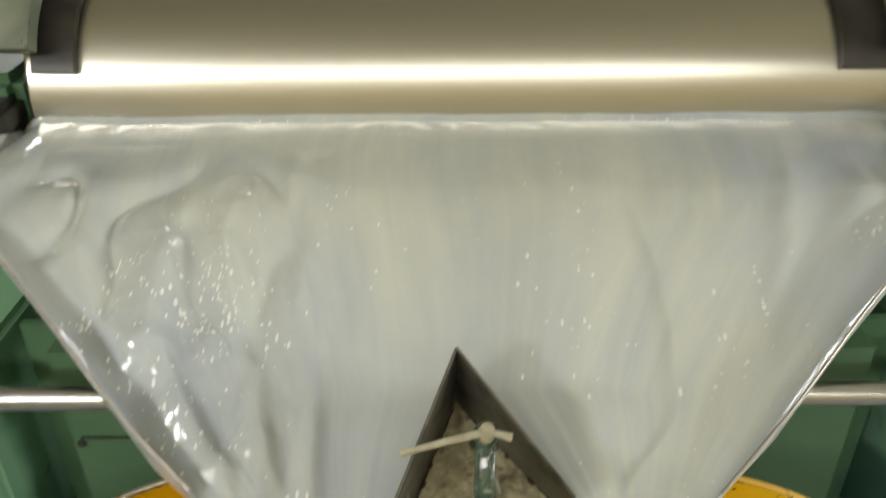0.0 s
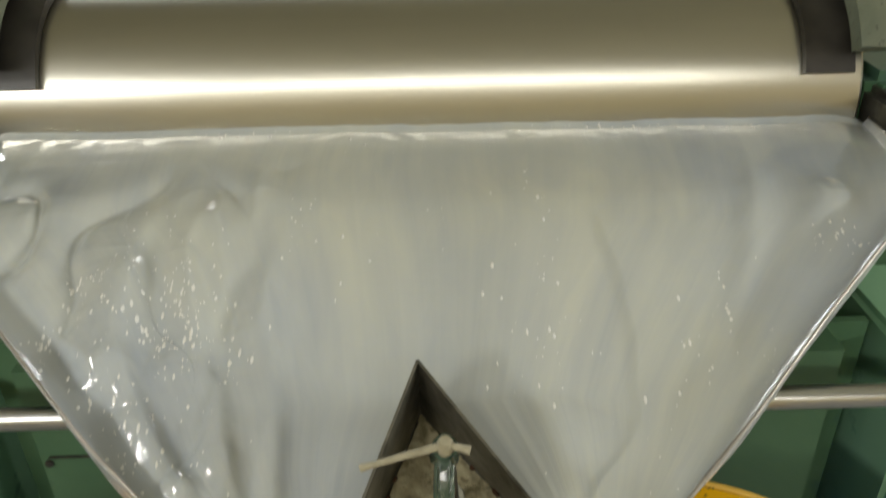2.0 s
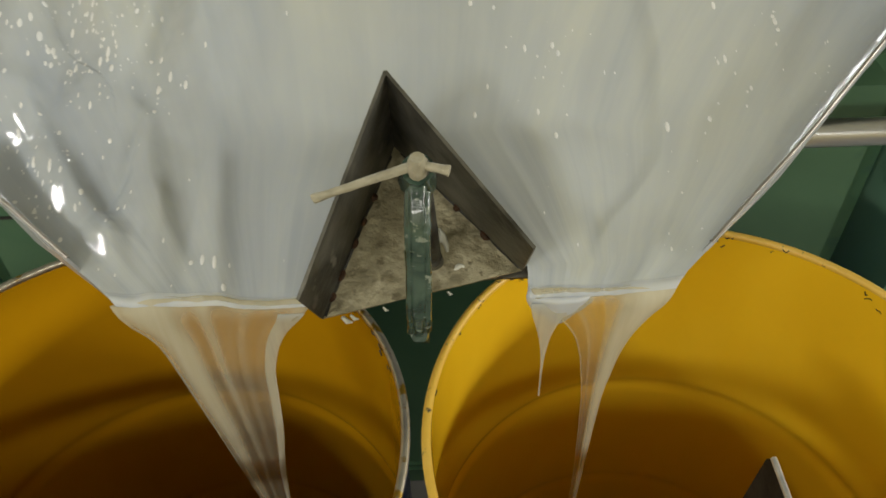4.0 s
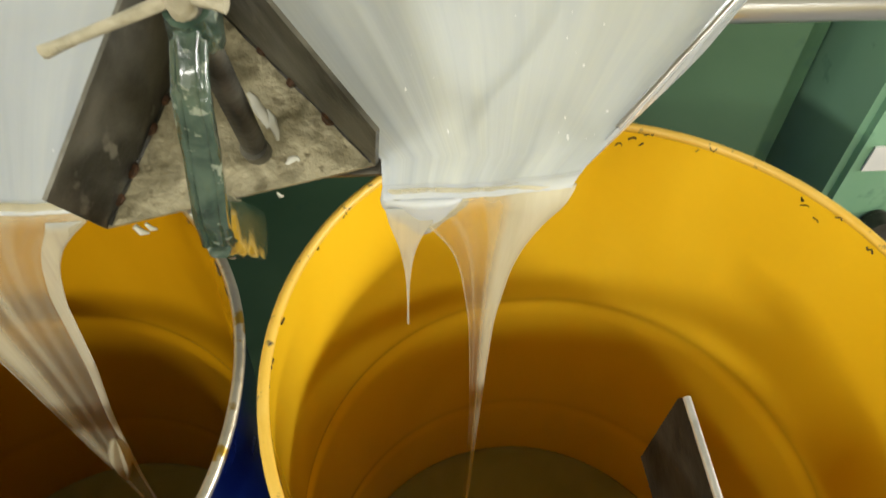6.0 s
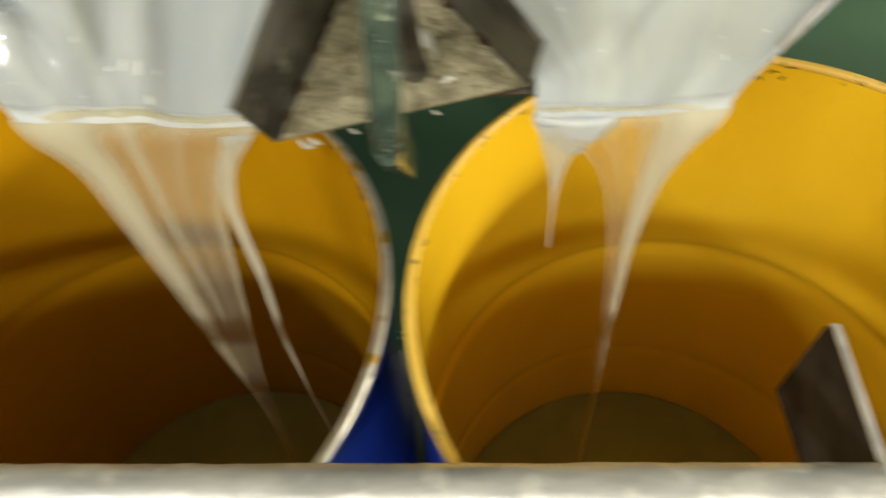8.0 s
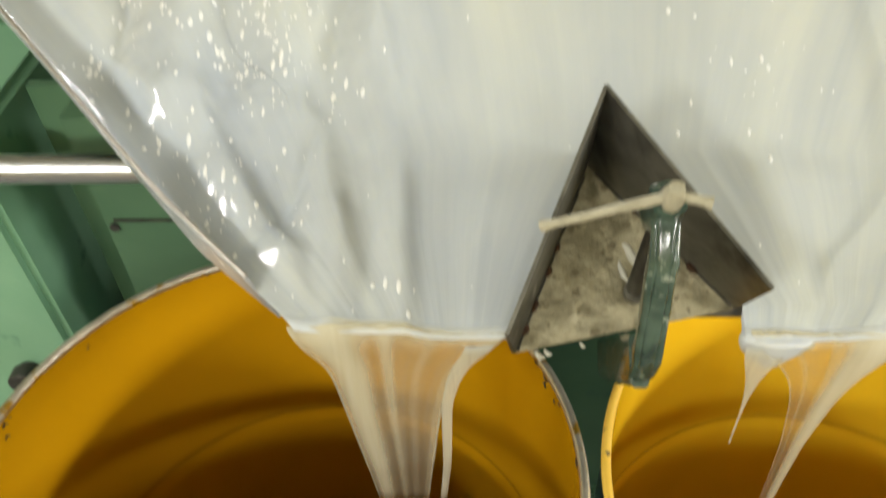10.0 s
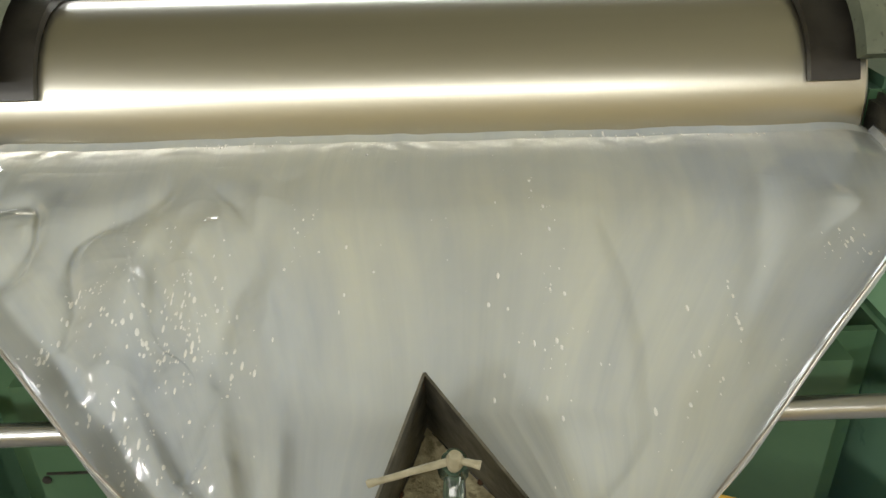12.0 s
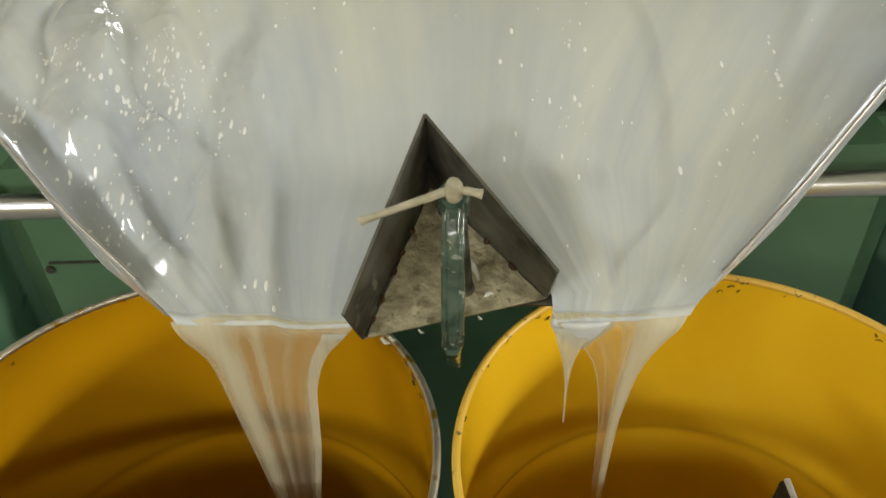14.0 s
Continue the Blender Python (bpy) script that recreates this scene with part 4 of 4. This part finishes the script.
R_DRIP, P_RD = stream("paste_drip", [(0.1385, 0.127, 0.170), (0.135, 0.127, 0.168), (0.120, 0.130, 0.158), (0.100, 0.136, 0.150), (0.080, 0.1395, 0.1465), (0.055, 0.142, 0.1445), (0.0, 0.1432, 0.1440)],
                      M_VEIL, "short drip of paste hanging from the lip", 0.3)
L_EDGE, P_LE = stream("paste_strand", [(0.1385, -0.094, -0.068), (0.125, -0.103, -0.085), (0.10, -0.114, -0.101), (0.06, -0.122, -0.112), (-0.04, -0.127, -0.119), (-0.12, -0.136, -0.130), (-0.25, -0.141, -0.138), (-0.55, -0.1445, -0.1435)],
                      M_VEIL, "translucent edge strand of the falling paste", 0.3, seed=5)
L_FALL, P_LF = curtain("paste_curtain", [(0.150, -0.2447, -0.056), (0.1455, -0.2445, -0.060), (0.139, -0.239, -0.068), (0.130, -0.229, -0.083), (0.118, -0.218, -0.095), (0.10, -0.211, -0.106), (0.05, -0.204, -0.117), (-0.01, -0.196, -0.123), (-0.06, -0.189, -0.128), (-0.116, -0.182, -0.133), (-0.20, -0.171, -0.142), (-0.30, -0.158, -0.146), (-0.75, -0.150, -0.145)],
                       "translucent curtain of paste with thick white folds", ((0.17, 0.20, 0.13, 0.12, 0.0040), (0.43, 0.53, 0.040, 0.050, 0.0013), (0.66, 0.74, 0.03, 0.05, 0.0004), (0.97, 0.96, 0.05, 0.06, 0.0010)), seed=7, film=0.00042)


def lump():
    me = lathe("paste_lump", [(0.0, 0.036), (0.005, 0.028), (0.0095, 0.010), (0.0105, -0.006), (0.008, -0.024), (0.004, -0.040), (0.0, -0.056)], 20, wobble=0.003)
    ob = part("paste_lump", me, M_LUMP)
    return tagged(ob, "lump of paste sliding down with the falling strand", "paste")


def lip_bulge():
    """A rounded swag of paste that hangs over the lip above the drip."""
    verts, faces, nu, nv = [], [], 40, 28
    for j in range(nv + 1):
        b = -math.pi / 2 + math.pi * j / nv
        for i in range(nu):
            a = 2 * math.pi * i / nu
            w = 1 + 0.06 * noise.noise((3 * math.cos(a) * math.cos(b), 3 * math.sin(b), 4.0))
            x, z = 0.031 * w * math.cos(a) * math.cos(b) ** 0.8, (0.036 if b < 0 else 0.016) * w * math.sin(b)
            if z < 0:
                z *= 1.0 + 0.16 * math.cos(x * 160) - 4.0 * x
            verts.append((0.156 + x, -0.089 + 0.012 * w * math.sin(a) * math.cos(b) + 2.35 * max(z, 0), RIM + 0.143 + z * (0.9 if z > 0 else 1)))
    for j in range(nv):
        for i in range(nu):
            k = (i + 1) % nu
            faces.append((j * nu + i, j * nu + k, (j + 1) * nu + k, (j + 1) * nu + i))
    ob = part("paste_lump", mesh("paste_lump", verts, faces, 80), M_SOFT)
    tagged(ob, "rounded lump of white paste hanging over the tray lip", "paste")


LUMP = lump()
lip_bulge()


# ---- what moves ----
def swing(ob, pivot, rows):
    walk(ob, [(t, pose(pivot.x + dx, pivot.y, pivot.z, 0, a, 0)) for t, a, dx in rows])


def motions():
    swing(R_FALL, P_RF, [(0, 2.0, -0.004), (3.0, 2.0, -0.004), (5.3, 0.5, 0), (6.5, 0, 0), (8.0, 0, 0), (10.3, 1.5, 0), (12.5, 2.0, -0.004), (14.0, 2.5, -0.005)])
    swing(R_DRIP, P_RD, [(0, 0.4, 0), (14.0, 0, 0)])
    left = [(0, 0, 0), (3.0, -1, 0), (5.3, -1, 0), (6.0, -1.5, 0.004), (6.5, -2.5, 0.006), (7.0, -3.5, 0.008), (7.5, -3.0, 0.006), (8.2, 0.5, 0), (10.3, 1.0, 0), (12.0, 0, 0), (14.0, 0.5, 0)]
    swing(L_FALL, P_LF, left)
    swing(L_EDGE, P_LE, [(0, 0, 0), (3.0, 0, 0), (5.3, 0, 0), (6.0, -1.5, 0), (6.5, -3.5, 0), (7.0, -6, 0.002), (7.5, -8.0, 0.003), (8.2, -5, 0), (10.3, -2.0, 0), (12.0, 0, 0), (14.0, 0, 0)])
    # a lump rides down the sheet, tips over the lip and falls with the strand
    sheet = [(t, pose(-0.150, y, tray_z(y) + paste_z(-0.150, y) - 0.030, -65, 0, 0)) for t, y in ((0, 0.13), (1.5, 0.07), (3.0, 0.01), (4.3, -0.055))]
    walk(LUMP, sheet + [(t, pose(x, y, RIM + z, a, 8, 0)) for t, x, y, z, a in
                        ((4.8, -0.150, -0.095, 0.115, -30), (5.3, -0.150, -0.104, 0.045, 0), (5.6, -0.145, -0.104, -0.03, 0), (5.9, -0.138, -0.104, -0.16, 0),
                         (6.2, -0.135, -0.104, -0.36, 0), (6.5, -0.135, -0.104, -0.80, 0), (14.0, -0.135, -0.104, -0.80, 0))])


motions()
